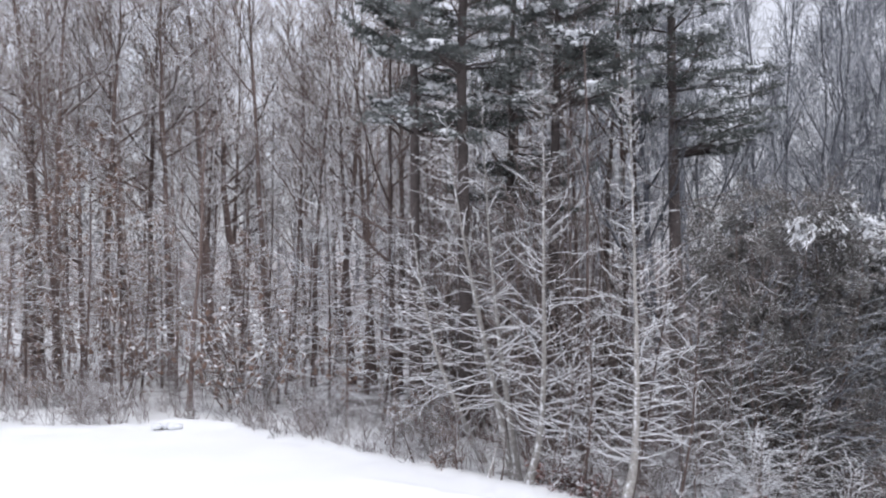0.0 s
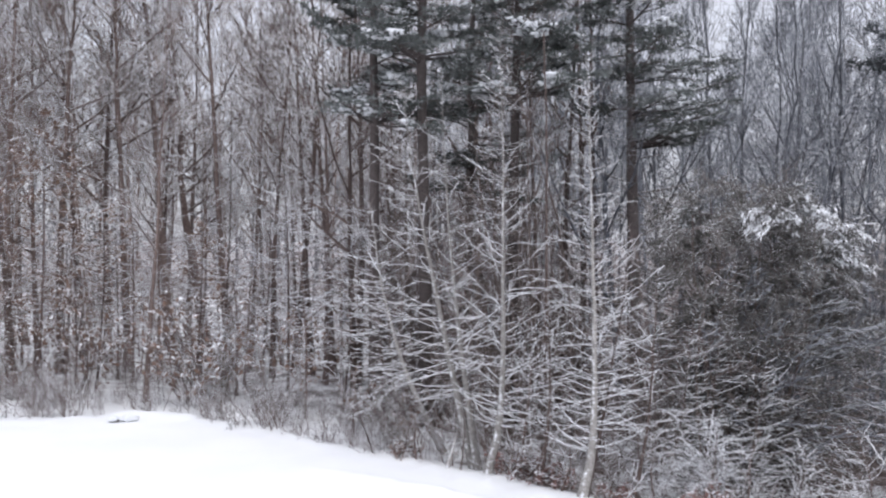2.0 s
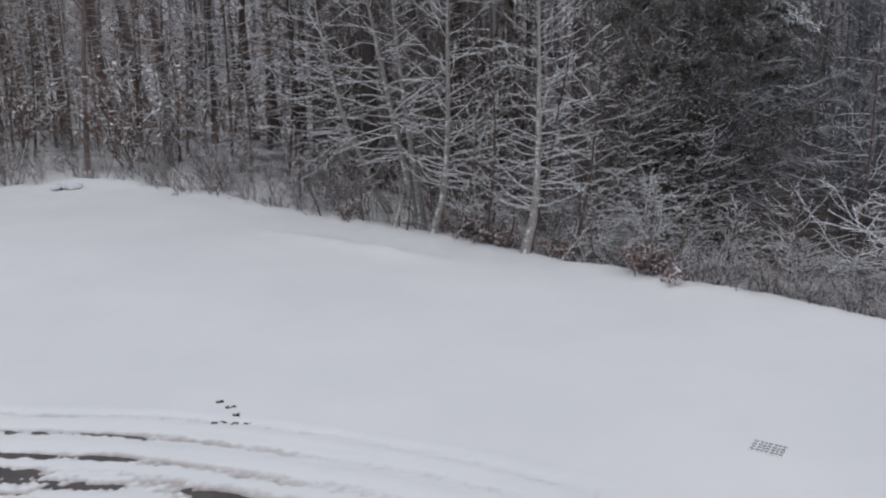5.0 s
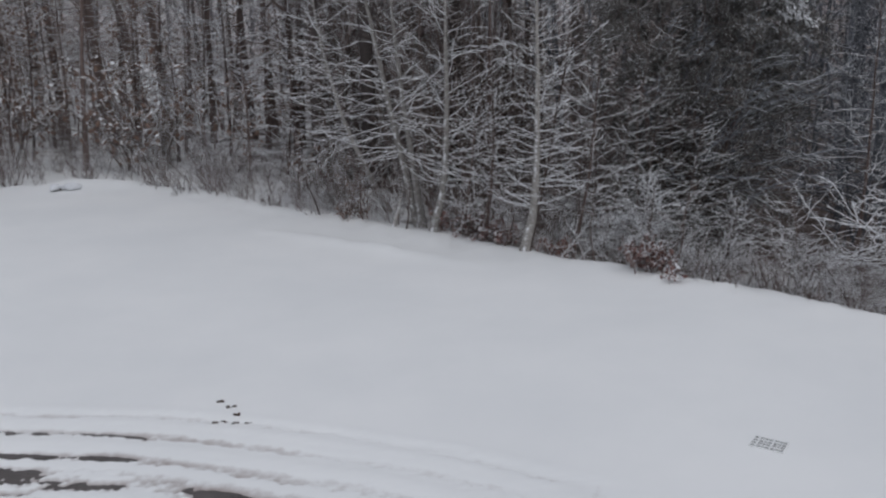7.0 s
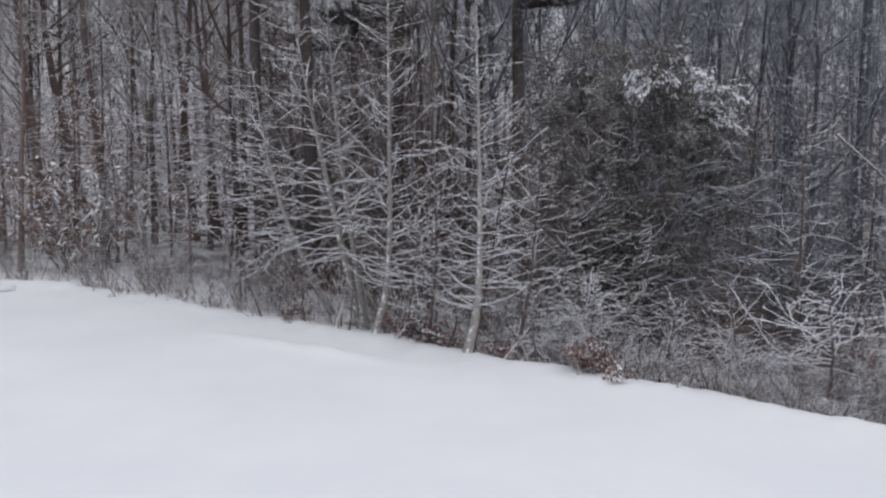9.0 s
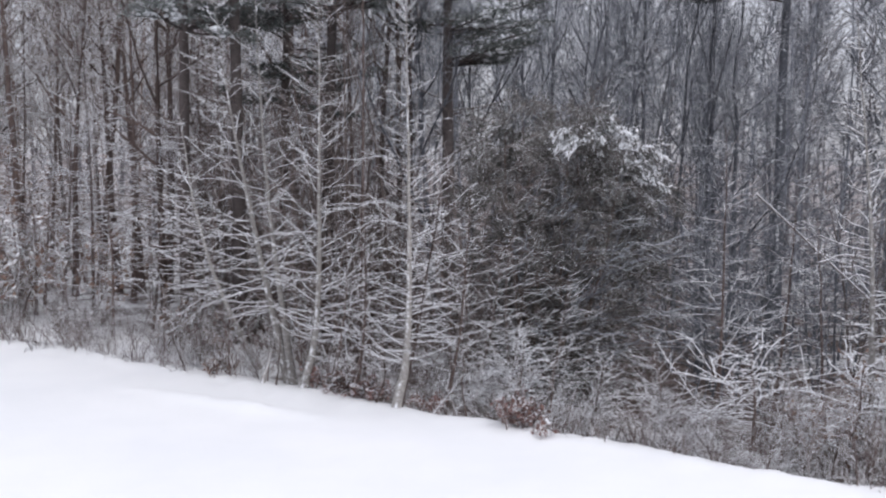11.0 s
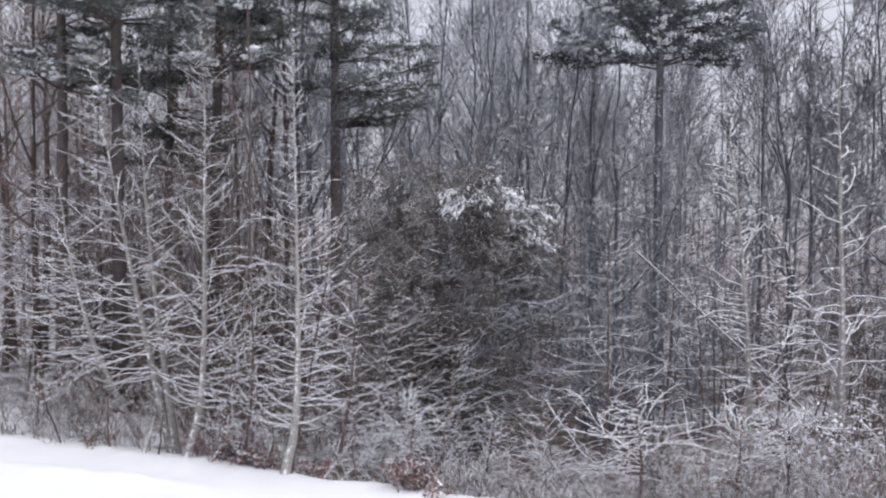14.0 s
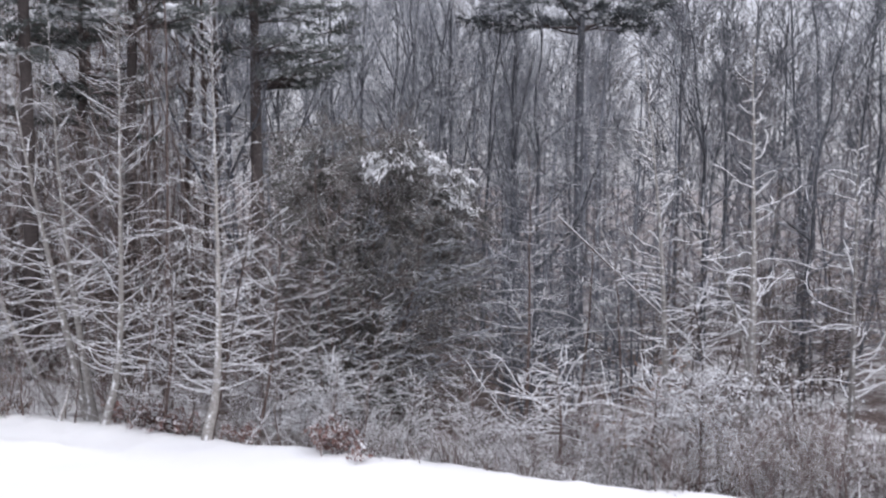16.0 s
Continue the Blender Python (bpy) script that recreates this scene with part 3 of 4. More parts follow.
for i, (az, d, tall, reach) in enumerate(((-24.8, 47.3, 9.5, 3.0), (-22.0, 49.1, 8.5, 2.8), (-17.6, 46.9, 9.1, 3.0), (-15.6, 50.1, 11.7, 3.4), (-12.0, 47.3, 10.1, 3.2), (-9.8, 44.4, 7.4, 2.8),
                                          (-8.4, 47.9, 11.1, 3.4), (-5.8, 38.6, 7.6, 3.0), (-3.6, 39.4, 9.0, 3.0), (-1.2, 35.6, 6.4, 2.6),
                                          (-26.4, 49.5, 15.9, 4.2), (-23.2, 51.2, 18.0, 4.4), (-19.2, 49.5, 17.0, 4.6), (-14.2, 49.0, 19.1, 4.4), (-10.6, 50.1, 17.0, 4.2), (-6.8, 43.5, 14.0, 3.6))):
    snowy_tree(400 + i, az, d, tall, 0.07, (0.4 * (-1) ** i, 0), (0.2, 0), 46, reach, 0.2, 84, 0.15, "young tree with level snow-lined branches among bare trunks", trunk_mat=M_BARK, twig_mat=M_FROST_TWIG if i % 3 else M_WHITE_TWIG, fine=1, dense=5, stout=1.9, kink=0.2)
for i, (az, d, tall, reach, count) in enumerate(((-20.6, 47.9, 13.2, 3.4, 3000), (-18.6, 49.0, 11.1, 3.0, 2000), (-12.1, 46.8, 8.1, 2.8, 1500), (-23.6, 47.3, 10.1, 3.0, 1500), (-9.4, 46.2, 6.4, 2.4, 600), (-16.4, 50.6, 9.0, 2.8, 1300), (-22.2, 49.5, 11.7, 3.2, 2000))):
    snowy_tree(430 + i, az, d, tall, 0.075, (0.3 * (-1) ** i, 0), (0.1, 0), 50, reach, 0.2, 80, 0.25, "young beech still holding withered tan leaves", trunk_mat=M_BARK, twig_mat=M_TWIG, fine=1, leafy=M_DRY, amount=int(count * 0.75))
for i, (az, d, tall, reach) in enumerate(((30.9, 35.0, 9.5, 2.6), (32.4, 37.0, 11.0, 2.8), (33.7, 35.5, 10.0, 2.6), (35.3, 36.5, 9.0, 2.6), (28.6, 36.0, 9.0, 2.4), (26.6, 37.5, 8.0, 2.4))):
    snowy_tree(450 + i, az, d, tall, 0.055, (0.3 * (-1) ** i, 0), (0.1, 0), 54, reach, 0.1, 80, 0.3, "slim grey sapling with fine branches in haze grey", trunk_mat=M_GREY_BARK, twig_mat=M_GREY_TWIG, dense=5, fine=2, stout=1.2, kink=0.18)
# a snapped stem and thin poles at the lawn's lip
snowy_tree(37, 2.55, 29.3, 1.3, 0.09, (0.55, 0), (0, 0), 4, 0.4, 0.5, 60, 0.2, "short snapped stem leaning against its neighbours")
for i, (az, d, tall, lean) in enumerate(((-1.6, 31.2, 2.6, -0.5), (-3.1, 32.8, 3.2, 0.2), (0.9, 30.2, 2.4, -0.2), (3.4, 29.0, 2.2, 0.25), (6.2, 28.2, 2.0, 0.2), (7.6, 27.6, 2.3, 0.5), (9.4, 26.8, 2.2, 0.4), (15.2, 25.6, 2.4, -0.2), (19.8, 25.0, 2.6, 0.2))):
    snowy_tree(380 + i, az, d, tall, 0.035, (lean, 0), (lean * 0.3, 0), 9, 0.9, 0.35, 62, 0.2, "thin dark pole at the lawn's snowy lip", trunk_mat=M_BARK, twig_mat=M_TWIG, wob=0.06)
snowy_tree(40, -27.5, 40.5, 13.0, 0.12, (0.3, 0), (0, 0), 44, 3.2, 0.2, 84, 0.15, "bare tree with long snowy branches over the brush", trunk_mat=M_BARK, pull=(0.5, -0.2))
snowy_tree(41, 8.45, 33.0, 14.5, 0.07, (0.05, 0), (0.1, 0), 16, 0.8, 0.3, 80, 0.2, "thin straight dark pole with stub branches", trunk_mat=M_BARK, twig_mat=M_SHADE_TWIG, fine=1, dense=2, tip=0.35)
for seed, az, d, tall, lean in ((42, 12.6, 25.6, 1.1, 0.95), (43, 14.7, 25.5, 1.25, -0.55), (44, 13.4, 25.9, 0.7, 1.0)):
    snowy_tree(seed, az, d, tall, 0.023, (lean, 0), (0.05, 0), 7, 0.6, 0.3, 66, 0.2, "snow-lined broken stem leaning across its neighbours", trunk_mat=M_FROST_TWIG, fine=1, dense=2, tip=0.5)
# low crooked trees that hang over the snow
snowy_tree(30, 32.0, 24.6, 3.4, 0.08, (-0.3, -0.2), (0.12, 0), 36, 3.9, 0.4, 84, 0.05, "low crooked tree with spreading snow-heavy boughs", stout=1.6, kink=0.27, dense=6, fine=1, thick=0.22, pull=(-0.35, -0.1), trunk_mat=M_BARK)
snowy_tree(31, 36.4, 25.2, 3.0, 0.07, (0.4, -0.1), (0.3, 0), 24, 3.6, 0.4, 82, 0.1, "low crooked tree with spreading snow-heavy boughs", stout=1.6, kink=0.3, dense=5, fine=1, trunk_mat=M_BARK)
snowy_tree(32, 45.6, 26.4, 3.6, 0.07, (-0.8, -0.1), (0.2, 0), 16, 3.8, 0.45, 86, 0.1, "low crooked tree with spreading snow-heavy boughs", stout=2.1, kink=0.34, dense=4, trunk_mat=M_BARK, twig_mat=M_FROST_TWIG)
snowy_tree(33, 17.7, 26.2, 2.5, 0.06, (0.3, -0.1), (0.1, 0), 46, 2.7, 0.4, 66, 0.05, "small bushy tree white with snow", stout=0.95, kink=0.24, trunk_mat=M_BARK, dense=7)
snowy_tree(34, 22.1, 25.4, 2.4, 0.05, (0.4, -0.1), (0.1, 0), 30, 2.2, 0.3, 62, 0.25, "small forked bush dusted with snow", kink=0.2, trunk_mat=M_BARK, twig_mat=M_FROST_TWIG)
snowy_tree(35, 27.0, 26.0, 3.0, 0.05, (-0.6, -0.1), (0.1, 0), 26, 2.8, 0.35, 76, 0.2, "small crooked bush dusted with snow", kink=0.2, trunk_mat=M_BARK, pull=(-0.3, 0), twig_mat=M_FROST_TWIG)
snowy_tree(36, 40.2, 25.2, 3.0, 0.05, (-0.3, -0.1), (0.1, 0), 28, 3.0, 0.35, 78, 0.2, "small crooked bush dusted with snow", stout=1.3, kink=0.22, trunk_mat=M_BARK, twig_mat=M_FROST_TWIG)


# ---------------------------------------------------------------- bare hardwoods
def bare_tree(seed, height, radius, limbs=12, first=0.38, spread=34.0, rich=1.0, bark=None, twig=None, name="bare_tree", sway=0.13):
    r = np.random.default_rng(seed)
    tree = new(name)
    P, R = stem(r, height, radius, r.normal(size=2) * 0.8, r.normal(size=2) * 0.35, wob=sway, tip=0.15)
    L1 = grow(r, P, R, limbs, first, 0.97, 8, lambda u: height * 0.36 * (1.15 - u), lambda u: spread + 10 * (1 - u), 0.35, 0.1, 0.55, 0, 0.25, 0.02)
    link_mesh("trunk", [tubes(P, R, 9)], bark or M_BARK, tree)
    n2, n3 = max(3, int(6 * rich)), max(3, int(5 * rich))
    L2 = grow(r, *L1, n2, 0.2, 0.98, 4, lambda u: height * 0.12 * (1.2 - u), 38, 0.3, 0.12, 0.55, 0, 0.4, 0.016)
    L3 = grow(r, *L2, n3, 0.15, 0.98, 2, lambda u: height * 0.06 * (1.2 - u), 38, 0.25, 0.13, 0.65, 0, 0.5, 0.0135)
    L4 = grow(r, *L3, 1, 0.3, 0.98, 2, lambda u: height * 0.04, 40, 0.2, 0.1, 0.8, 0, 0.6, 0.0125)
    for i in range(limbs):
        limb = link_mesh("limb", [tubes(L1[0][i:i + 1], L1[1][i:i + 1], 6)], bark or M_BARK, tree)
        two, three = slice(i * n2, i * n2 + n2), slice(i * n2 * n3, (i + 1) * n2 * n3)
        link_mesh("spray", [tubes(L2[0][two], L2[1][two], 3), tubes(L3[0][three], L3[1][three], 3), tubes(L4[0][three], L4[1][three], 3)], twig or M_TWIG, limb)["kind"] = "stuff"
    low = grow(r, P, R, 12, 0.1, first, 5, lambda u: height * 0.12, 78, 0.15, 0.12, 0.16, 0, 0.35, 0.011)
    low2 = grow(r, *low, 6, 0.2, 0.98, 3, height * 0.045, 45, 0.1, 0.12, 0.65, 0.6, 0.5, 0.008)
    for i in range(12):
        link_mesh("side_branch", [tubes(low[0][i:i + 1], low[1][i:i + 1], 4), tubes(low2[0][i * 6:i * 6 + 6], low2[1][i * 6:i * 6 + 6], 3)], twig or M_TWIG, tree)
    tagged(tree, "tall bare hardwood with snow-dusted upright limbs", "tree", "bare woodland trees")
    return tree


KINDS = [bare_tree(40 + i, 21.0, 0.2, limbs, first, spread, 1.17 if i < 3 else 1.2, M_BARK if i < 3 else M_GREY_BARK, M_TWIG if i < 3 else M_GREY_TWIG if i == 5 else M_MIST_GREY, sway=0.13 if i < 3 else 0.26) for i, (limbs, first, spread) in
         enumerate(((11, 0.4, 44), (10, 0.5, 36), (13, 0.3, 54), (13, 0.22, 34), (14, 0.18, 38), (12, 0.28, 44)))]
pick = np.random.default_rng(5)
# azimuth, distance, width over the usual, height in metres
NAMED = [(-23.05, 56, 1.91, 27.4), (-23.7, 60, 1.28, 23.6), (-20.56, 56, 0.91, 20.4), (-19.4, 53.5, 1.22, 24.0), (-18.15, 60, 1.2, 22.6), (-16.9, 58, 1.15, 28.8),
         (-14.9, 43.6, 0.65, 16.0), (-13.4, 56, 1.4, 25.3), (-12.6, 60, 1.0, 23.2), (-11.3, 57.3, 1.75, 21.0), (-9.04, 52, 0.67, 16.7), (-7.7, 49.6, 0.85, 19.4),
         (-6.4, 52, 1.16, 24.3), (-5.4, 50, 0.99, 22.1), (-4.6, 47, 0.67, 18.2), (-4.15, 50, 0.97, 22.9), (13.1, 41, 0.9, 22), (7.6, 57, 1.0, 25),
         (-2.7, 47, 1.0, 25), (-10.2, 52, 1.1, 26), (-15.8, 53, 1.1, 26), (-22.0, 55, 1.1, 27), (-25.5, 50, 1.0, 24), (9.4, 43, 0.9, 24), (10.7, 47, 1.0, 26), (11.7, 44, 0.8, 23), (4.0, 46, 0.9, 25), (15.3, 47, 0.7, 22), (16.8, 52, 0.8, 25), (18.4, 46, 0.65, 21), (19.6, 50, 0.75, 24), (21.2, 47, 0.6, 22),
         (22.4, 53, 0.8, 26), (24.0, 48, 0.65, 22), (25.5, 51, 0.75, 24), (27.2, 47, 0.6, 21), (29.0, 50, 0.7, 24)]
for i, (az, d, wide, tall) in enumerate(NAMED):
    x, y = at(az, d)
    copy_thing(KINDS[i % 3 + (3 if az > 12 else 0)], pose(x, y, float(ground_z(x, y)), 0, 0, pick.random() * 360) @ Matrix.Diagonal((wide, wide, tall / 21.0, 1)))
placed = [at(az, d) for az, d, _, _ in NAMED]
while len(placed) < 68:
    az = -31 + 89 * pick.random()
    d = lawn_end(az) + (5 if az > -3 else 12) + 34 * pick.random() ** 1.2 + (6 if az > 12 else 0)
    x, y = at(az, d)
    if min((x - a) ** 2 + (y - c) ** 2 for a, c in placed) < 4:
        continue
    placed.append((x, y))
    size = (0.55 + 0.4 * pick.random()) * (0.8 if az > 12 else 1.0)
    copy_thing(KINDS[5 if az > 37 else len(placed) % 3 + (3 if az > 12 else 0)], pose(x, y, float(ground_z(x, y)), 0, 0, pick.random() * 360) @ Matrix.Diagonal((size, size, (15 + 8 * pick.random()) / 21.0, 1)))
for i, tree in enumerate(KINDS):
    put(tree, (-27.5, -21.8, -1.8, 21.5, 30.5, 40.0)[i], (47, 50, 52, 44, 46, 44)[i], i * 50.0, 0.85)


put(bare_tree(47, 23.0, 0.2, 9, 0.5, 44, 0.85, M_GREY_BARK, M_GREY_TWIG, sway=0.36), 45.1, 46, 25)


# ---------------------------------------------------------------- far woods
def far_woods():
    r = np.random.default_rng(77)
    shapes = []
    for i in range(52):
        az, d = -42 + 112 * r.random(), 75 + 75 * r.random()
        x, y = at(az, d)
        h = 20 + 12 * r.random()
        P, R = stem(r, h, 0.12 + 0.12 * r.random(), r.normal(size=2) * 0.5, r.normal(size=2) * 0.3, 7, 0.1)
        off = np.array([x, y, float(ground_z(x, y))])
        L1 = grow(r, P, R, 12, 0.25, 0.97, 5, lambda u: h * 0.3 * (1.15 - u), 34, 0.35, 0.1, 0.5, 0, 0.3, 0.035)
        L2 = grow(r, *L1, 6, 0.2, 0.98, 3, lambda u: h * 0.13 * (1.2 - u), 36, 0.3, 0.12, 0.6, 0, 0.5, 0.03)
        L3 = grow(r, *L2, 3, 0.2, 0.98, 2, lambda u: h * 0.075, 38, 0.3, 0.12, 0.7, 0, 0.6, 0.034)
        for q, k in (((P, R), 5), (L1, 4), (L2, 3), (L3, 3)):
            v, f = tubes(q[0], q[1], k)
            shapes.append((v + off, f))
    ob = link_mesh("far_woods", shapes, M_FAR)
    tagged(ob, "distant snow-dusted bare woods in haze-paled colour behind the trees", "woods", kind="stuff")


far_woods()


def mid_woods():
    """Close-set upright hardwoods whose fine crowns fill the sky behind the first rows."""
    r = np.random.default_rng(79)
    for az0, az1, count, material, label in ((-36, 2, 26, M_TWIG, "dense fine crowns of bare brown hardwoods behind the first rows"), (2, 38, 23, M_MIST_GREY, "dense fine crowns of mist-grey hardwoods behind the first rows"), (38, 62, 14, M_GREY_TWIG, "dense fine crowns of bare grey hardwoods behind the first rows")):
        shapes = []
        for i in range(count):
            az, d = az0 + (az1 - az0) * (i + r.random()) / count, 54 + 24 * r.random()
            x, y = at(az, d)
            h = 21 + 7 * r.random()
            P, R = stem(r, h, 0.13 + 0.08 * r.random(), r.normal(size=2) * 0.7, r.normal(size=2) * 0.5, 9, 0.16)
            off = np.array([x, y, float(ground_z(x, y))])
            L1 = grow(r, P, R, 15, 0.24, 0.97, 6, lambda u: h * 0.3 * (1.15 - u), 28, 0.3, 0.1, 0.5, 0, 0.3, 0.03)
            L2 = grow(r, *L1, 7, 0.2, 0.98, 3, lambda u: h * 0.11 * (1.2 - u), 34, 0.3, 0.12, 0.6, 0, 0.5, 0.022)
            L3 = grow(r, *L2, 5, 0.2, 0.98, 2, lambda u: h * 0.055, 38, 0.3, 0.12, 0.7, 0, 0.6, 0.019)
            for q, k in (((P, R), 6), (L1, 4), (L2, 3), (L3, 3)):
                v, f = tubes(q[0], q[1], k)
                shapes.append((v + off, f))
        tagged(link_mesh("mid_woods", shapes, material), label, "woods", kind="stuff")


mid_woods()


def tree_line():
    """The close-set woods that shut off the view."""
    r = np.random.default_rng(78)
    shapes = []
    for i in range(112):
        az, d = -48 + 124 * (i + r.random()) / 112, 160 + 70 * r.random()
        x, y = at(az, d)
        h = 24 + 13 * r.random()
        P, R = stem(r, h, 0.3, r.normal(size=2) * 0.6, r.normal(size=2) * 0.4, 6, 0.15)
        off = np.array([x, y, float(ground_z(x, y))])
        L1 = grow(r, P, R, 22, 0.02, 0.97, 3, lambda u: h * 0.24 * (1.15 - u) + 1.0, 42, 0.35, 0.12, 0.5, 0, 0.5, 0.12)
        L2 = grow(r, *L1, 6, 0.2, 0.98, 2, lambda u: 3.2, 40, 0.3, 0.12, 0.7, 0, 0.5, 0.1)
        for q, k in (((P, R), 4), (L1, 3), (L2, 3)):
            v, f = tubes(q[0], q[1], k)
            shapes.append((v + off, f))
    tagged(link_mesh("tree_line", shapes, M_FAR), "far line of close-set bare trees in haze-paled colour", "woods", kind="stuff")


tree_line()


def undergrowth(seed, az0, az1, near, far, count, low, tall, material, label, leafy=None, angle=62, flat=0.2, stout=1.0, shoots=8):
    """Countless saplings and thin poles between the big trunks."""
    r = np.random.default_rng(seed)
    shapes, spots = [], []
    for i in range(count):
        az = az0 + (az1 - az0) * r.random()
        d = float(lawn_end(az)) + near + (far - near) * r.random() ** 1.1
        x, y = at(az, d)
        h = low + (tall - low) * r.random() ** 1.5
        P, R = stem(r, h, 0.012 + 0.0055 * h, r.normal(size=2) * 0.1 * h, r.normal(size=2) * 0.05 * h, 6, 0.08)
        off = np.array([x, y, float(ground_z(x, y))])
        L1 = grow(r, P, R, 13, 0.12, 0.97, 4, lambda u: h * 0.3 * (1.15 - u) + 0.3, angle, 0.25, 0.15, 0.5, 0, 0.4, 0.014 * stout)
        L2 = grow(r, *L1, shoots, 0.15, 0.98, 2, lambda u: 0.35 + h * 0.07 * (1.2 - u), 42, 0.2, 0.12, 0.7, flat, 0.6, 0.0115 * stout)
        for q, k in (((P, R), 4), (L1, 3), (L2, 3)):
            v, f = tubes(q[0], q[1], k)
            shapes.append((v + off, f))
        if leafy and r.random() < 0.7:
            pts = L2[0][:, 1] + off
            spots.append(pts[(pts[:, 2] < off[2] + h * 0.8) & (pts[:, 2] > off[2] + h * 0.3) & (r.random(len(pts)) < 0.8)])
    ob = link_mesh("undergrowth", shapes, material)
    tagged(ob, label, "undergrowth", kind="stuff")
    if spots:
        pts = np.repeat(np.concatenate(spots), 2, 0)
        v, f = leaves(r, pts + r.normal(size=pts.shape) * 0.1, 0.18)
        tagged(link_mesh("dead_leaves", [(v, f)], leafy, smooth=False), "tan dead leaves still hanging on the saplings", "leaves", kind="stuff")


undergrowth(81, -36, 1, 11.0, 36, 100, 3, 9, M_BROWN_TWIG, "brown twiggy undergrowth dusted with snow", M_DRY, 76, 0.6, 1.1, 6)
# The darker twig colour stands in for shade beneath the pines.
undergrowth(82, -1, 21, 4.0, 26, 118, 2.5, 9, M_SHADE_TWIG, "undergrowth under the pines, darkened in colour for their shade", None, 66, 0.4, 1.1, 7)
undergrowth(85, -1.5, 11, 8.5, 20, 62, 7, 15, M_SHADE_TWIG, "dark brown saplings crowded under the pines")
undergrowth(87, -36, 0, 18, 60, 60, 6, 13, M_BROWN_TWIG, "brown snow-dusted saplings deep in the woods", None, 76, 0.6, 1.7, 6)
undergrowth(84, -40, 64, 38, 95, 55, 3, 7, M_FAR, "thickets deep in the snowy woods", None, 62, 0.2, 3.0, 4)
undergrowth(86, 20, 62, 16, 58, 115, 7, 14, M_GREY_TWIG, "tall grey saplings crowded deep in the woods", None, 70, 0.6, 1.5, 6)
undergrowth(88, -9, 1, 0.6, 5.5, 24, 0.5, 1.8, M_BRIAR, "low frosted briars fringing the lawn", None, 50, 0.2, 0.6, 6)
undergrowth(89, -30, -6, 0.5, 14, 64, 0.5, 2.0, M_BRIAR, "low frosted briars fringing the lawn", None, 50, 0.2, 0.65, 5)
undergrowth(90, -2, 13, 1.2, 5.5, 32, 0.8, 2.8, M_BROWN_TWIG, "thin red-brown saplings among the trees' feet", None, 40, 0.0, 0.7, 3)
undergrowth(91, 13, 38, 0.6, 5.5, 36, 0.5, 2.0, M_FROST_TWIG, "fine frosted brush along the lawn's lip", None, 62, 0.4, 0.7, 6)
undergrowth(92, 33, 54, 0.2, 4.5, 72, 0.7, 2.4, M_BRIAR, "tall brown weeds and briars along the lawn's lip", None, 34, 0.0, 0.7, 4)
undergrowth(83, 26, 37, 8.5, 34, 44, 3, 9, M_GREY_TWIG, "grey twiggy undergrowth dusted with snow", None, 68, 0.5, 1.1, 6)
undergrowth(93, 37, 62, 8.5, 34, 110, 3, 9, M_SHADE_TWIG, "dull brown twiggy undergrowth dusted with snow", None, 68, 0.5, 1.1, 6)


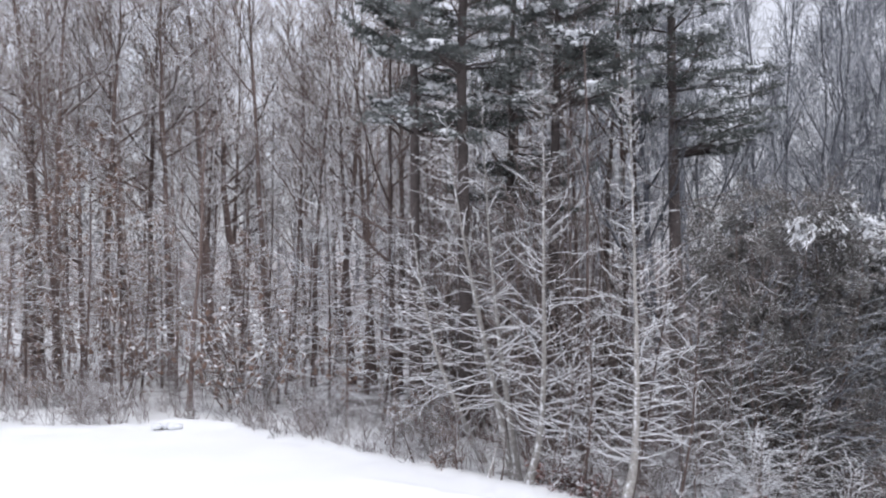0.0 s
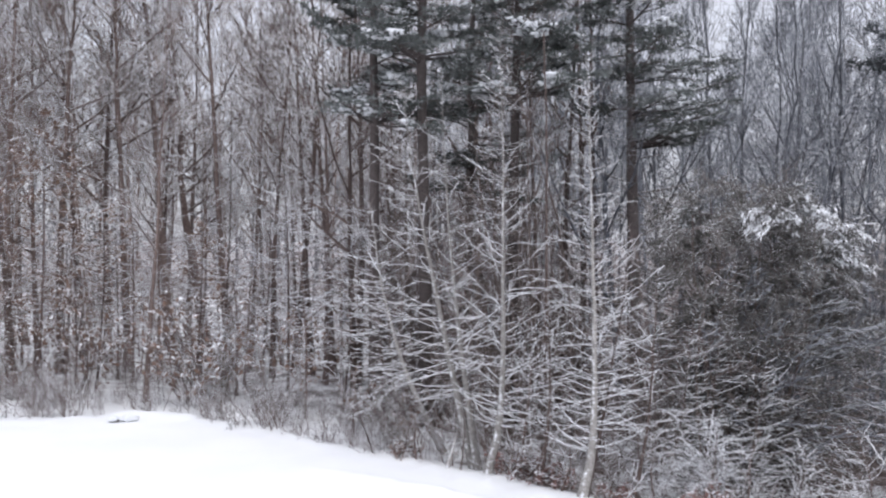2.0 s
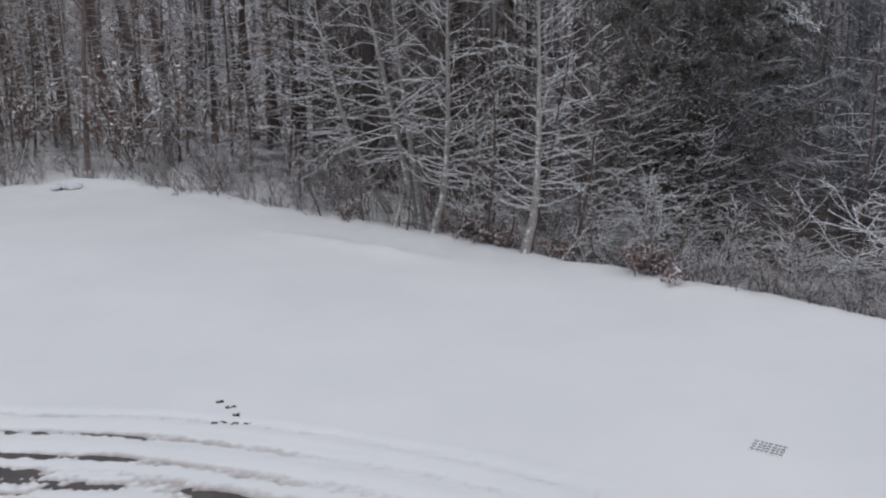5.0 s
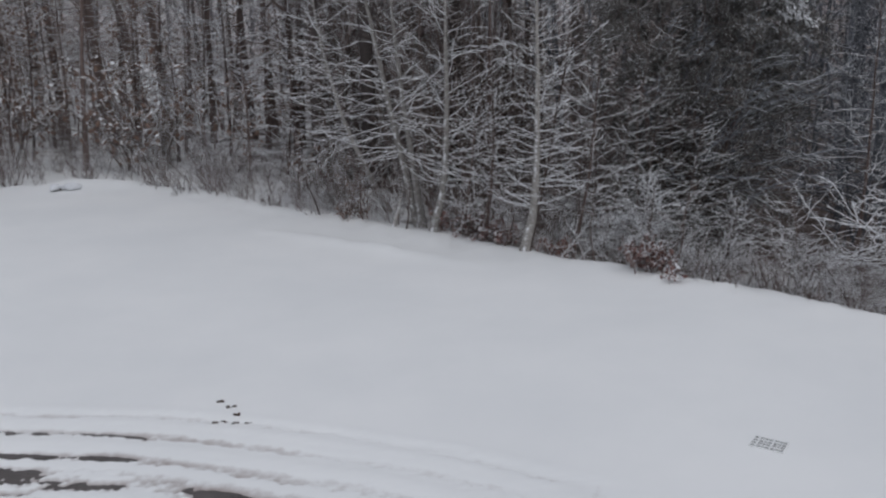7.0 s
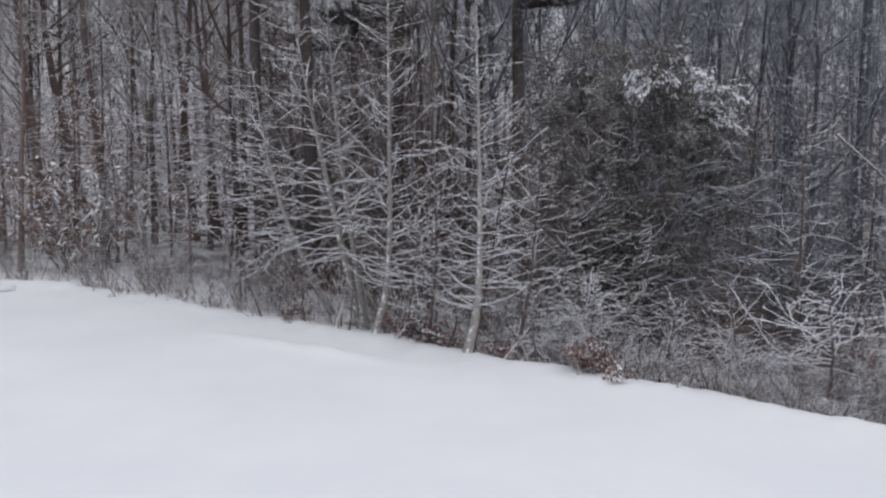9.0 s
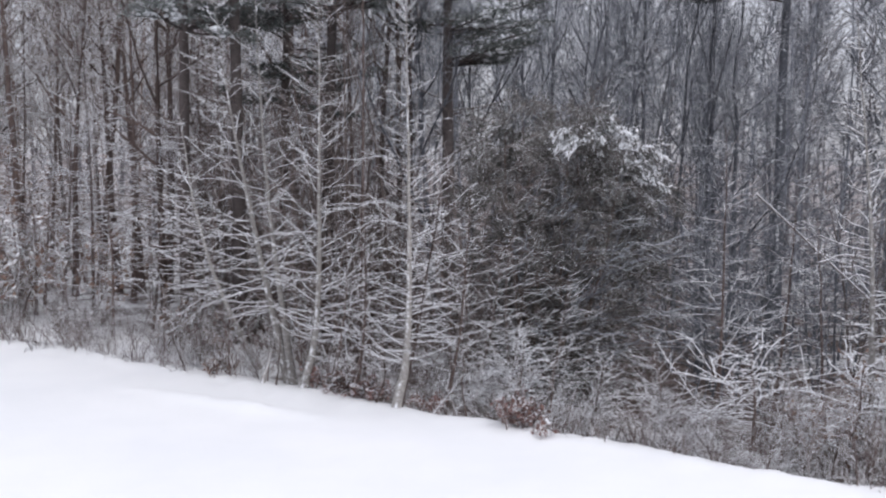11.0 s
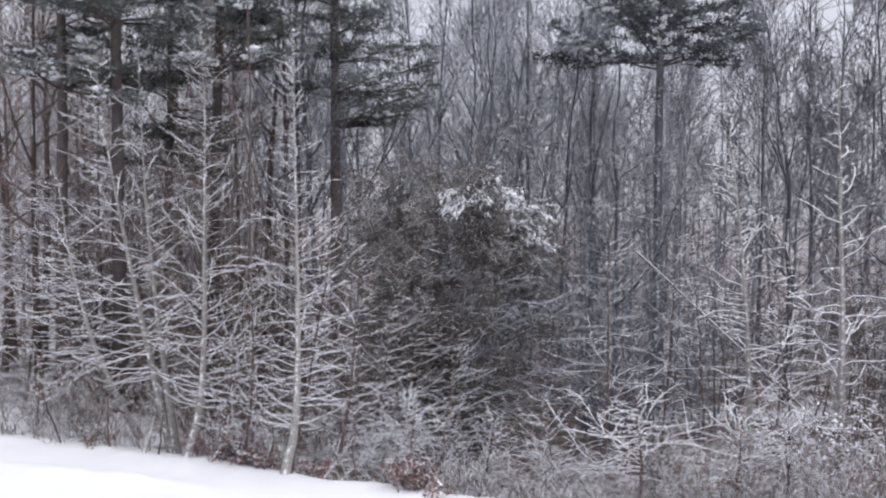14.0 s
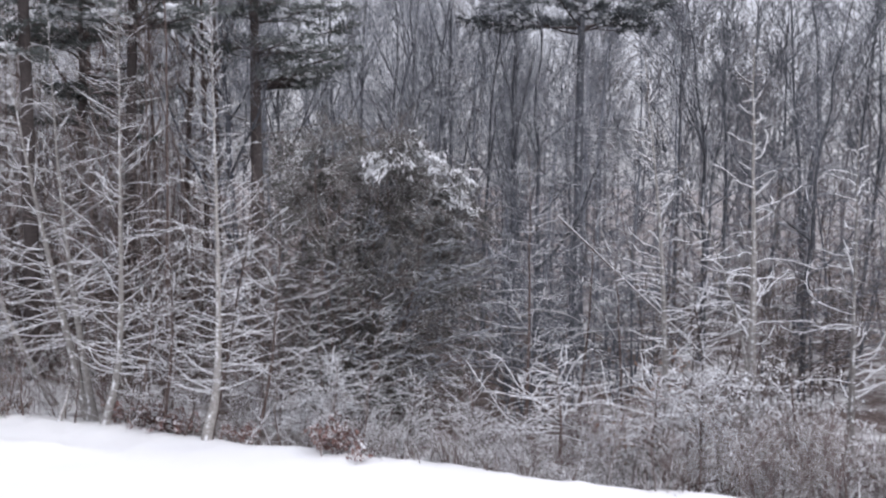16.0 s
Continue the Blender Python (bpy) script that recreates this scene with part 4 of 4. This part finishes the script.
# ---------------------------------------------------------------- pines
def pine_tree(seed, az, d, height, radius, first, reach, boughs=30, label="", needle=None, sag=0.12, pads=1.0, name="pine_tree", blade=0.15, tiers=10, pull=(0, 0), bark=None):
    r = np.random.default_rng(seed)
    tree = new(name)
    P, R = stem(r, height, radius, r.normal(size=2) * 0.3, (0, 0), wob=0.05, tip=0.4)
    dead = grow(r, P, R, 16, 0.14, first, 5, 2.6, 80, 0.15, 0.1, 0.15, 0, 0.35, 0.014)
    dead2 = grow(r, *dead, 6, 0.2, 0.98, 3, 1.1, 48, 0.1, 0.1, 0.6, 0.5, 0.5, 0.011)
    link_mesh("trunk", [tubes(P, R, 10)], bark or M_PINE_BARK, tree)
    for i in range(16):
        link_mesh("dead_branch", [tubes(dead[0][i:i + 1], dead[1][i:i + 1], 4), tubes(dead2[0][i * 6:i * 6 + 6], dead2[1][i * 6:i * 6 + 6], 3)], M_MIST_GREY if bark else M_SHADE_TWIG, tree)
    L1 = grow(r, P, R, boughs, first, 0.985, 7, lambda u: reach * (1.15 - u), 82, sag, 0.07, 0.3, 0, 0.3, 0.02, pull, tiers, 0.0, 1.35)
    L2 = grow(r, *L1, 9, 0.25, 0.99, 4, lambda u: (0.5 + reach * 0.26) * (1.15 - u), 50, 0.12, 0.1, 0.6, 0.85, 0.4, 0.012)
    L3 = grow(r, *L2, 5, 0.2, 0.99, 2, lambda u: 0.42 + 0 * u, 45, 0.12, 0.1, 0.6, 0.8, 0.5, 0.008)
    for i in range(boughs):
        two, three = slice(i * 9, i * 9 + 9), slice(i * 45, i * 45 + 45)
        bough = link_mesh("bough", [tubes(L1[0][i:i + 1], L1[1][i:i + 1], 5), tubes(L2[0][two], L2[1][two], 4), tubes(L3[0][three], L3[1][three], 3)], M_PINE_BARK, tree)
        p2, p3 = L2[0][two], L3[0][three]
        base = np.repeat(np.concatenate([(p3[:, 0] + p3[:, 1]) / 2, p3[:, 1], p2[:, 3], p2[:, 2]]), 7, 0)
        way = np.repeat(unit(np.concatenate([p3[:, 1] - p3[:, 0]] * 2 + [p2[:, 3] - p2[:, 2]] * 2)), 7, 0)
        way = unit(way * 0.7 + r.normal(size=way.shape) * 0.6 + np.array([0, 0, 0.15]))
        v, f = blades(r, base, way, blade * (1 + r.random((len(base), 1))), blade * 0.3)
        link_mesh("needles", [(v, f)], needle or M_NEEDLE, bough, "dark green needle tufts", smooth=False)
        if r.random() < pads * 0.2 + pads * 0.55 * (L1[0][i, 0, 2] > 0.5 * height):
            for j in np.nonzero(r.random(9) < 0.26)[0]:
                g = np.linspace(1.0, 3.0, 26)
                spots = np.stack([np.interp(g, np.arange(4), p2[j][:, c]) for c in range(3)], -1)
                link_mesh("snow_pad", [lumps(r, spots + r.normal(size=spots.shape) * np.array([0.13, 0.13, 0.05]) + np.array([0, 0, 0.07]), 0.1, 0.6)], M_LUMP, bough, "snow pad lying on the bough")["kind"] = "stuff"
    tagged(tree, label or "tall dark pine with snow pads on its boughs", "pine tree", "pines over the woods")
    return put(tree, az, d)


pine_tree(61, -1.6, 38, 23, 0.29, 0.49, 4.4, 38)
pine_tree(62, 1.5, 36.5, 24, 0.31, 0.56, 4.6, 38, tiers=9)
pine_tree(63, 6.5, 37.5, 23, 0.29, 0.54, 4.9, 38, tiers=9)
pine_tree(64, 13.8, 40, 22, 0.33, 0.5, 6.0, 38, "tall open-crowned pine with layered level boughs", tiers=9, pull=(0.45, -0.1))
pine_tree(66, 3.9, 42, 22, 0.24, 0.4, 4.6, 32, "dark pine close behind its taller neighbours", tiers=11)
pine_tree(65, 32.85, 46, 26, 0.3, 0.565, 8.0, 36, "tall pine with heavy upper boughs dusted with snow", M_HAZE_NEEDLE, tiers=9, pull=(0.15, 0), bark=M_GREY_BARK, blade=0.27)


# ---------------------------------------------------------------- the big evergreen
def evergreen(az, d):
    r = np.random.default_rng(90)
    tree = new("evergreen_tree")
    stems = []
    for i in range(9):
        x = -3.0 + 0.75 * i + 0.3 * r.random()
        y = (-1.2, 0.9, 0.0)[i % 3]
        stems.append(stem(r, 9.3 - 0.17 * x * x - 0.12 * x + 0.3 * r.random(), 0.08, (x * 0.95, y), (x * 0.15, y * 0.2), 10, 0.08))
    P, R = np.concatenate([s[0] for s in stems]), np.concatenate([s[1] for s in stems])
    link_mesh("trunk", [tubes(P, R, 7)], M_BARK, tree)
    L1 = grow(r, P, R, 22, 0.1, 0.99, 6, lambda u: 2.0 * (1.2 - u), 66, -0.7, 0.1, 0.4, 0, 0.3, 0.014)
    L2 = grow(r, *L1, 8, 0.15, 0.99, 4, 0.9, 38, -0.4, 0.1, 0.6, 0.5, 0.4, 0.011)
    L3 = grow(r, *L2, 4, 0.2, 0.99, 3, 0.42, 36, -0.3, 0.1, 0.7, 0.3, 0.5, 0.008)
    for i in range(len(L1[0])):
        two, three = slice(i * 8, i * 8 + 8), slice(i * 32, i * 32 + 32)
        bough = link_mesh("bough", [tubes(L1[0][i:i + 1], L1[1][i:i + 1], 4), tubes(L2[0][two], L2[1][two], 3), tubes(L3[0][three], L3[1][three], 3)], M_SHADE_TWIG, tree)
        pts = np.concatenate([L3[0][three][:, 1], L3[0][three][:, 2], L2[0][two][:, 2], L2[0][two][:, 3]])
        high, out = pts[:, 2].mean(), pts[:, 0].mean()
        pts = np.repeat(pts, 7 if high > 5.0 else 5 if high > 3.0 else 3, 0)
        v, f = leaves(r, pts + r.normal(size=pts.shape) * 0.1, 0.081)
        link_mesh("foliage", [(v, f)], M_LEAF, bough, "dense dull green leaves", smooth=False)
        dome = 8.35 - 0.17 * out * out - 0.1 * out - 0.45 * max(0.0, min(1.0, out - 0.8))
        clump = float(smooth_noise(out * 2.2, high * 2.2, 44))
        if high > dome and clump > (-0.2 if out > -0.4 else 0.3):
            tips = L3[0][three]
            base = np.repeat(np.concatenate([tips[:, 1], tips[:, 2]]), 9, 0)
            way = np.repeat(unit(np.concatenate([tips[:, 2] - tips[:, 0]] * 2)), 9, 0)
            base = base + r.normal(size=base.shape) * 0.05
            way = unit(way + r.normal(size=way.shape) * 0.4 + np.array([0, 0, -0.5]))
            side = unit(np.cross(way, np.array([0, 0, 1.0]) + r.normal(size=way.shape) * 0.3))
            v = np.stack([base, base + way * 0.1 + side * 0.026, base + way * 0.22, base + way * 0.1 - side * 0.026], 1) + np.array([0, 0, 0.05])
            k = np.arange(len(base))[:, None] * 4
            link_mesh("snowy_foliage", [(v, np.concatenate([k + np.array([0, 1, 2]), k + np.array([0, 2, 3])]))], M_SNOW_LEAF, bough, "drooping leaves weighed down with snow", smooth=False)
    # long feathery sprays across the shaded flank, all swept to the east
    S1 = grow(r, P, R, 10, 0.14, 0.7, 7, lambda u: 4.6 * (1.1 - u), 62, -0.12, 0.08, 0.25, 0, 0.3, 0.015, (0.8, -1.1))
    S2 = grow(r, *S1, 8, 0.3, 0.98, 4, lambda u: 0.9 * (1.2 - u), 30, 0.0, 0.08, 0.6, 0.5, 0.4, 0.011)
    S3 = grow(r, *S2, 2, 0.2, 0.98, 2, 0.24, 34, 0.0, 0.08, 0.7, 0.3, 0.6, 0.0085)
    branch_parts(tree, [(*S1, 4), (*S2, 3), (*S3, 3)], M_MIST_GREY, "feathery_spray")
    tagged(tree, "broad dense evergreen with snow on its crown", "evergreen tree")
    return put(tree, az, d)


evergreen(20.5, 31.0)


# ---------------------------------------------------------------- brush
def shrub(seed, height, stems, fan, leafy=None, amount=0, twig=None, label="", name="shrub", arch=-0.35, stout=1.0, shoots=7, twigs=3):
    r = np.random.default_rng(seed)
    ob = new(name)
    n = 6
    a, tilt = r.random(stems) * 6.283, np.radians(fan) * r.random(stems) ** 0.7
    D = np.stack([np.cos(a) * np.sin(tilt), np.sin(a) * np.sin(tilt), np.cos(tilt)], -1)
    pos = np.stack([r.normal(size=stems) * 0.25, r.normal(size=stems) * 0.25, np.full(stems, -0.1)], -1)
    L = height * (0.55 + 0.6 * r.random((stems, 1)))
    out = [pos]
    for j in range(n - 1):
        pos = pos + D * L / (n - 1)
        out.append(pos)
        D = unit(D + np.array([0, 0, arch / n]) * np.sin(tilt)[:, None] + r.normal(size=D.shape) * 0.1)
    P, R = np.stack(out, 1), np.linspace(1, 0.4, n)[None] * (0.012 + 0.014 * r.random((stems, 1))) * stout
    L2 = grow(r, P, R, shoots, 0.25, 0.98, 3, lambda u: height * 0.32 * (1.2 - u), 45, 0.1, 0.14, 0.6, 0.2, 0.4, 0.008 * stout)
    L3 = grow(r, *L2, twigs, 0.2, 0.98, 2, height * 0.1, 42, 0.1, 0.12, 0.75, 0.2, 0.6, 0.0065 * min(stout, 1.3))
    link_mesh("crown", [tubes(P, R, 5), tubes(*L2, 3), tubes(*L3, 3)], twig or M_BRUSH, ob)
    if leafy:
        pts = np.concatenate([L3[0][:, 1], L2[0][:, 1], L2[0][:, 2]])
        pts = pts[r.integers(0, len(pts), amount)] + r.normal(size=(amount, 3)) * 0.05
        v, f = leaves(r, pts, 0.13)
        link_mesh("foliage", [(v, f)], leafy, ob, "curled dead leaves", smooth=False)
    tagged(ob, label or "tangled leafless brush dusted with snow", "shrub", "brush along the lawn")
    return ob


put(shrub(103, 0.85, 18, 62, M_RED, 800, label="small bush holding russet dead leaves", name="leafy_bush"), 18.55, 24.3)
put(shrub(104, 0.7, 8, 60, M_DRY, 160, label="low clump of dry leaves at the lawn's lip", name="leafy_bush"), -0.15, 30.5)
DARK_BUSH = shrub(105, 0.9, 12, 58, M_RED, 420, label="dark red-brown leaves caught among the trees' feet", name="leafy_bush")
for i, (az, d, size) in enumerate(((9.3, 27.6, 0.9), (6.4, 28.9, 1.0), (7.5, 28.4, 0.8), (12.6, 26.9, 0.8))):
    again(DARK_BUSH, az, d, 70 * i, size)
put(DARK_BUSH, 8.4, 27.9)
BRUSH = [shrub(110 + i, 2.0, 9, fan, twigs=2, shoots=5) for i, fan in enumerate((36, 54, 68, 46))]
LEAFY = [shrub(120 + i, 2.4, 9, 40, M_DRY, 260, label="thin understorey bush with tan dead leaves", name="leafy_bush") for i in range(2)]
TUFT = [shrub(130 + i, 1.0, 9, 65, label="low dry weeds at the lawn's lip dusted with snow", name="weed_tuft", shoots=4, twigs=2) for i in range(2)]
spot = np.random.default_rng(9)
for i in range(36):
    az = -15 + 14 * spot.random() if i < 18 else 13 + 30 * spot.random()
    again(TUFT[i % 2], az, lawn_end(az) - 0.1 + 0.8 * spot.random(), spot.random() * 360, 0.35 + 0.4 * spot.random())
for i in range(16):
    az = 35 + 17 * spot.random()
    again(TUFT[i % 2], az, lawn_end(az) + 0.2 + 3 * spot.random(), spot.random() * 360, 0.8 + 0.5 * spot.random())
CLUMP = shrub(125, 3.2, 8, 34, M_SNOW_LEAF, 300, label="withered bush with clumps of snow on its leaves", name="leafy_bush")
for i, (az, d, size) in enumerate(((42.6, 26.4, 0.95), (39.6, 26.0, 0.7), (44.4, 26.2, 0.75), (46.6, 26.8, 0.8), (48.4, 26.3, 0.7))):
    again(CLUMP, az, d, 60 * i, size)
put(CLUMP, 41.2, 26.8, 30)
for i, ob in enumerate(TUFT):
    put(ob, (-6.0, 21.0)[i], (34.5, 24.2)[i], 20, 0.8)
for i in range(84):
    az = -30 + 82 * i / 84 + spot.normal() * 0.4
    d, turn, size = lawn_end(az) + 0.5 + 9 * spot.random() ** 1.6, spot.random() * 360, 0.45 + 0.5 * spot.random()
    if not (20.5 < az < 29 and d > lawn_end(az) + 1.0):
        again(BRUSH[i % 4], az, d, turn, size)
for i in range(34):
    az = -30 + 24 * spot.random()
    again(BRUSH[i % 4], az, lawn_end(az) + 0.6 + 7 * spot.random(), spot.random() * 360, 0.5 + 0.5 * spot.random())
for i in range(30):
    az = 25 + 28 * spot.random()
    again(BRUSH[i % 4], az, lawn_end(az) + 0.3 + 4 * spot.random(), spot.random() * 360, 0.4 + 0.4 * spot.random())
for i in range(18):
    az = -29 + 30 * spot.random() if i < 8 else 2 + 48 * spot.random()
    d = lawn_end(az) + 2 + 8 * spot.random()
    if not 15 < az < 36:
        again(LEAFY[i % 2], az, d, spot.random() * 360, 0.6 + 0.7 * spot.random())
for i, (az, d, size) in enumerate(((-11.4, 41.8, 2.0), (-12.3, 43.6, 2.1), (-18.6, 45.0, 2.1), (-7.8, 40.5, 1.8))):
    again(LEAFY[i % 2], az, d, i * 70, size)
for i, ob in enumerate(BRUSH + LEAFY):
    put(ob, (-26, -3, 6.5, 24.5, -24, -11)[i], (44, 35, 29.5, 26, 46, 44)[i], i * 40, 0.8)


# ---------------------------------------------------------------- small things on the snow
def grate(x, y, turn):
    ob = new("drain_grate")
    bm = bmesh.new()
    def bar(bm, cx, cy, sx, sy, up=0.0):
        made = bmesh.ops.create_cube(bm, size=1.0, matrix=Matrix.Translation((cx, cy, up)) @ Matrix.Diagonal((sx, sy, 0.03, 1)))
        return made
    def done(name, bm, material=M_SLOT_DARK):
        bmesh.ops.bevel(bm, geom=bm.edges[:], offset=0.004, segments=1, affect="EDGES")
        me = bpy.data.meshes.new(name)
        bm.to_mesh(me)
        bm.free()
        me.materials.append(material)
        o = new(name, me)
        o.parent = ob
        return o
    # Dark sheet below the bars in place of shaded open slots.
    bar(bm, 0, 0, 0.525, 0.4)
    done("slot_dark_sheet", bm)
    for i in range(5):
        bm = bmesh.new()
        bar(bm, 0, -0.2 + 0.1 * i, 0.55, 0.034 + 0.01 * (i % 2), 0.02)
        done("slat", bm, M_SNOW)
    for i in range(8):
        bm = bmesh.new()
        bar(bm, -0.262 + 0.0735 * i + 0.009 * (i % 3), 0, 0.013 + 0.012 * (i % 3 == 1), 0.42, 0.019)
        done("cross_bar", bm, M_SNOW)
    tagged(ob, "black iron storm drain grate half filled with snow", "drain grate")
    ob.matrix_basis = pose(x, y, float(ground_z(x, y)) - 0.012, 0, 0, turn)


grate(6.522, 13.311, -38.4)


def clod(seed, x, y, size):
    r = np.random.default_rng(seed)
    c = r.normal(size=(6, 3)) * np.array([size * 0.8, size * 0.7, 0.0]) * 0.4
    ob = link_mesh("earth_clod", [lumps(r, c, size * 0.3, 0.7)], M_DIRT)
    ob.location = (x, y - 0.08, float(ground_z(x, y - 0.08)) + size * 0.1)
    tagged(ob, "dark clod of wet earth lying on the snow", "clod", "clods beside the drive")


for i, (x, y, s) in enumerate(((-2.4, 16.25, 0.075), (-2.25, 15.97, 0.08), (-2.16, 16.03, 0.06), (-2.06, 15.63, 0.075), (-2.42, 15.39, 0.08), (-2.25, 15.37, 0.07),
                               (-2.07, 15.34, 0.08), (-1.86, 15.31, 0.075))):
    clod(200 + i, x, y, s)


def stump(az, d):
    r = np.random.default_rng(300)
    ob = new("log")
    P = np.array([[[0, 0, 0.0], [0.14, 0.04, 0.05], [0.34, 0.12, 0.04]]])
    link_mesh("wood", [tubes(P, np.array([[0.06, 0.065, 0.06]]), 9)], M_BARK, ob)
    cap = P[0][1] + np.linspace(0, 1, 7)[:, None] * np.array([0.62, 0.1, -0.02]) + r.normal(size=(7, 3)) * 0.02
    link_mesh("snow", [lumps(r, cap + np.array([0, 0, 0.09]), 0.17, 0.62)], M_LUMP, ob)
    tagged(ob, "short dark log half buried under a snow cap", "log")
    put(ob, az, d)


stump(-16.85, 38.5)
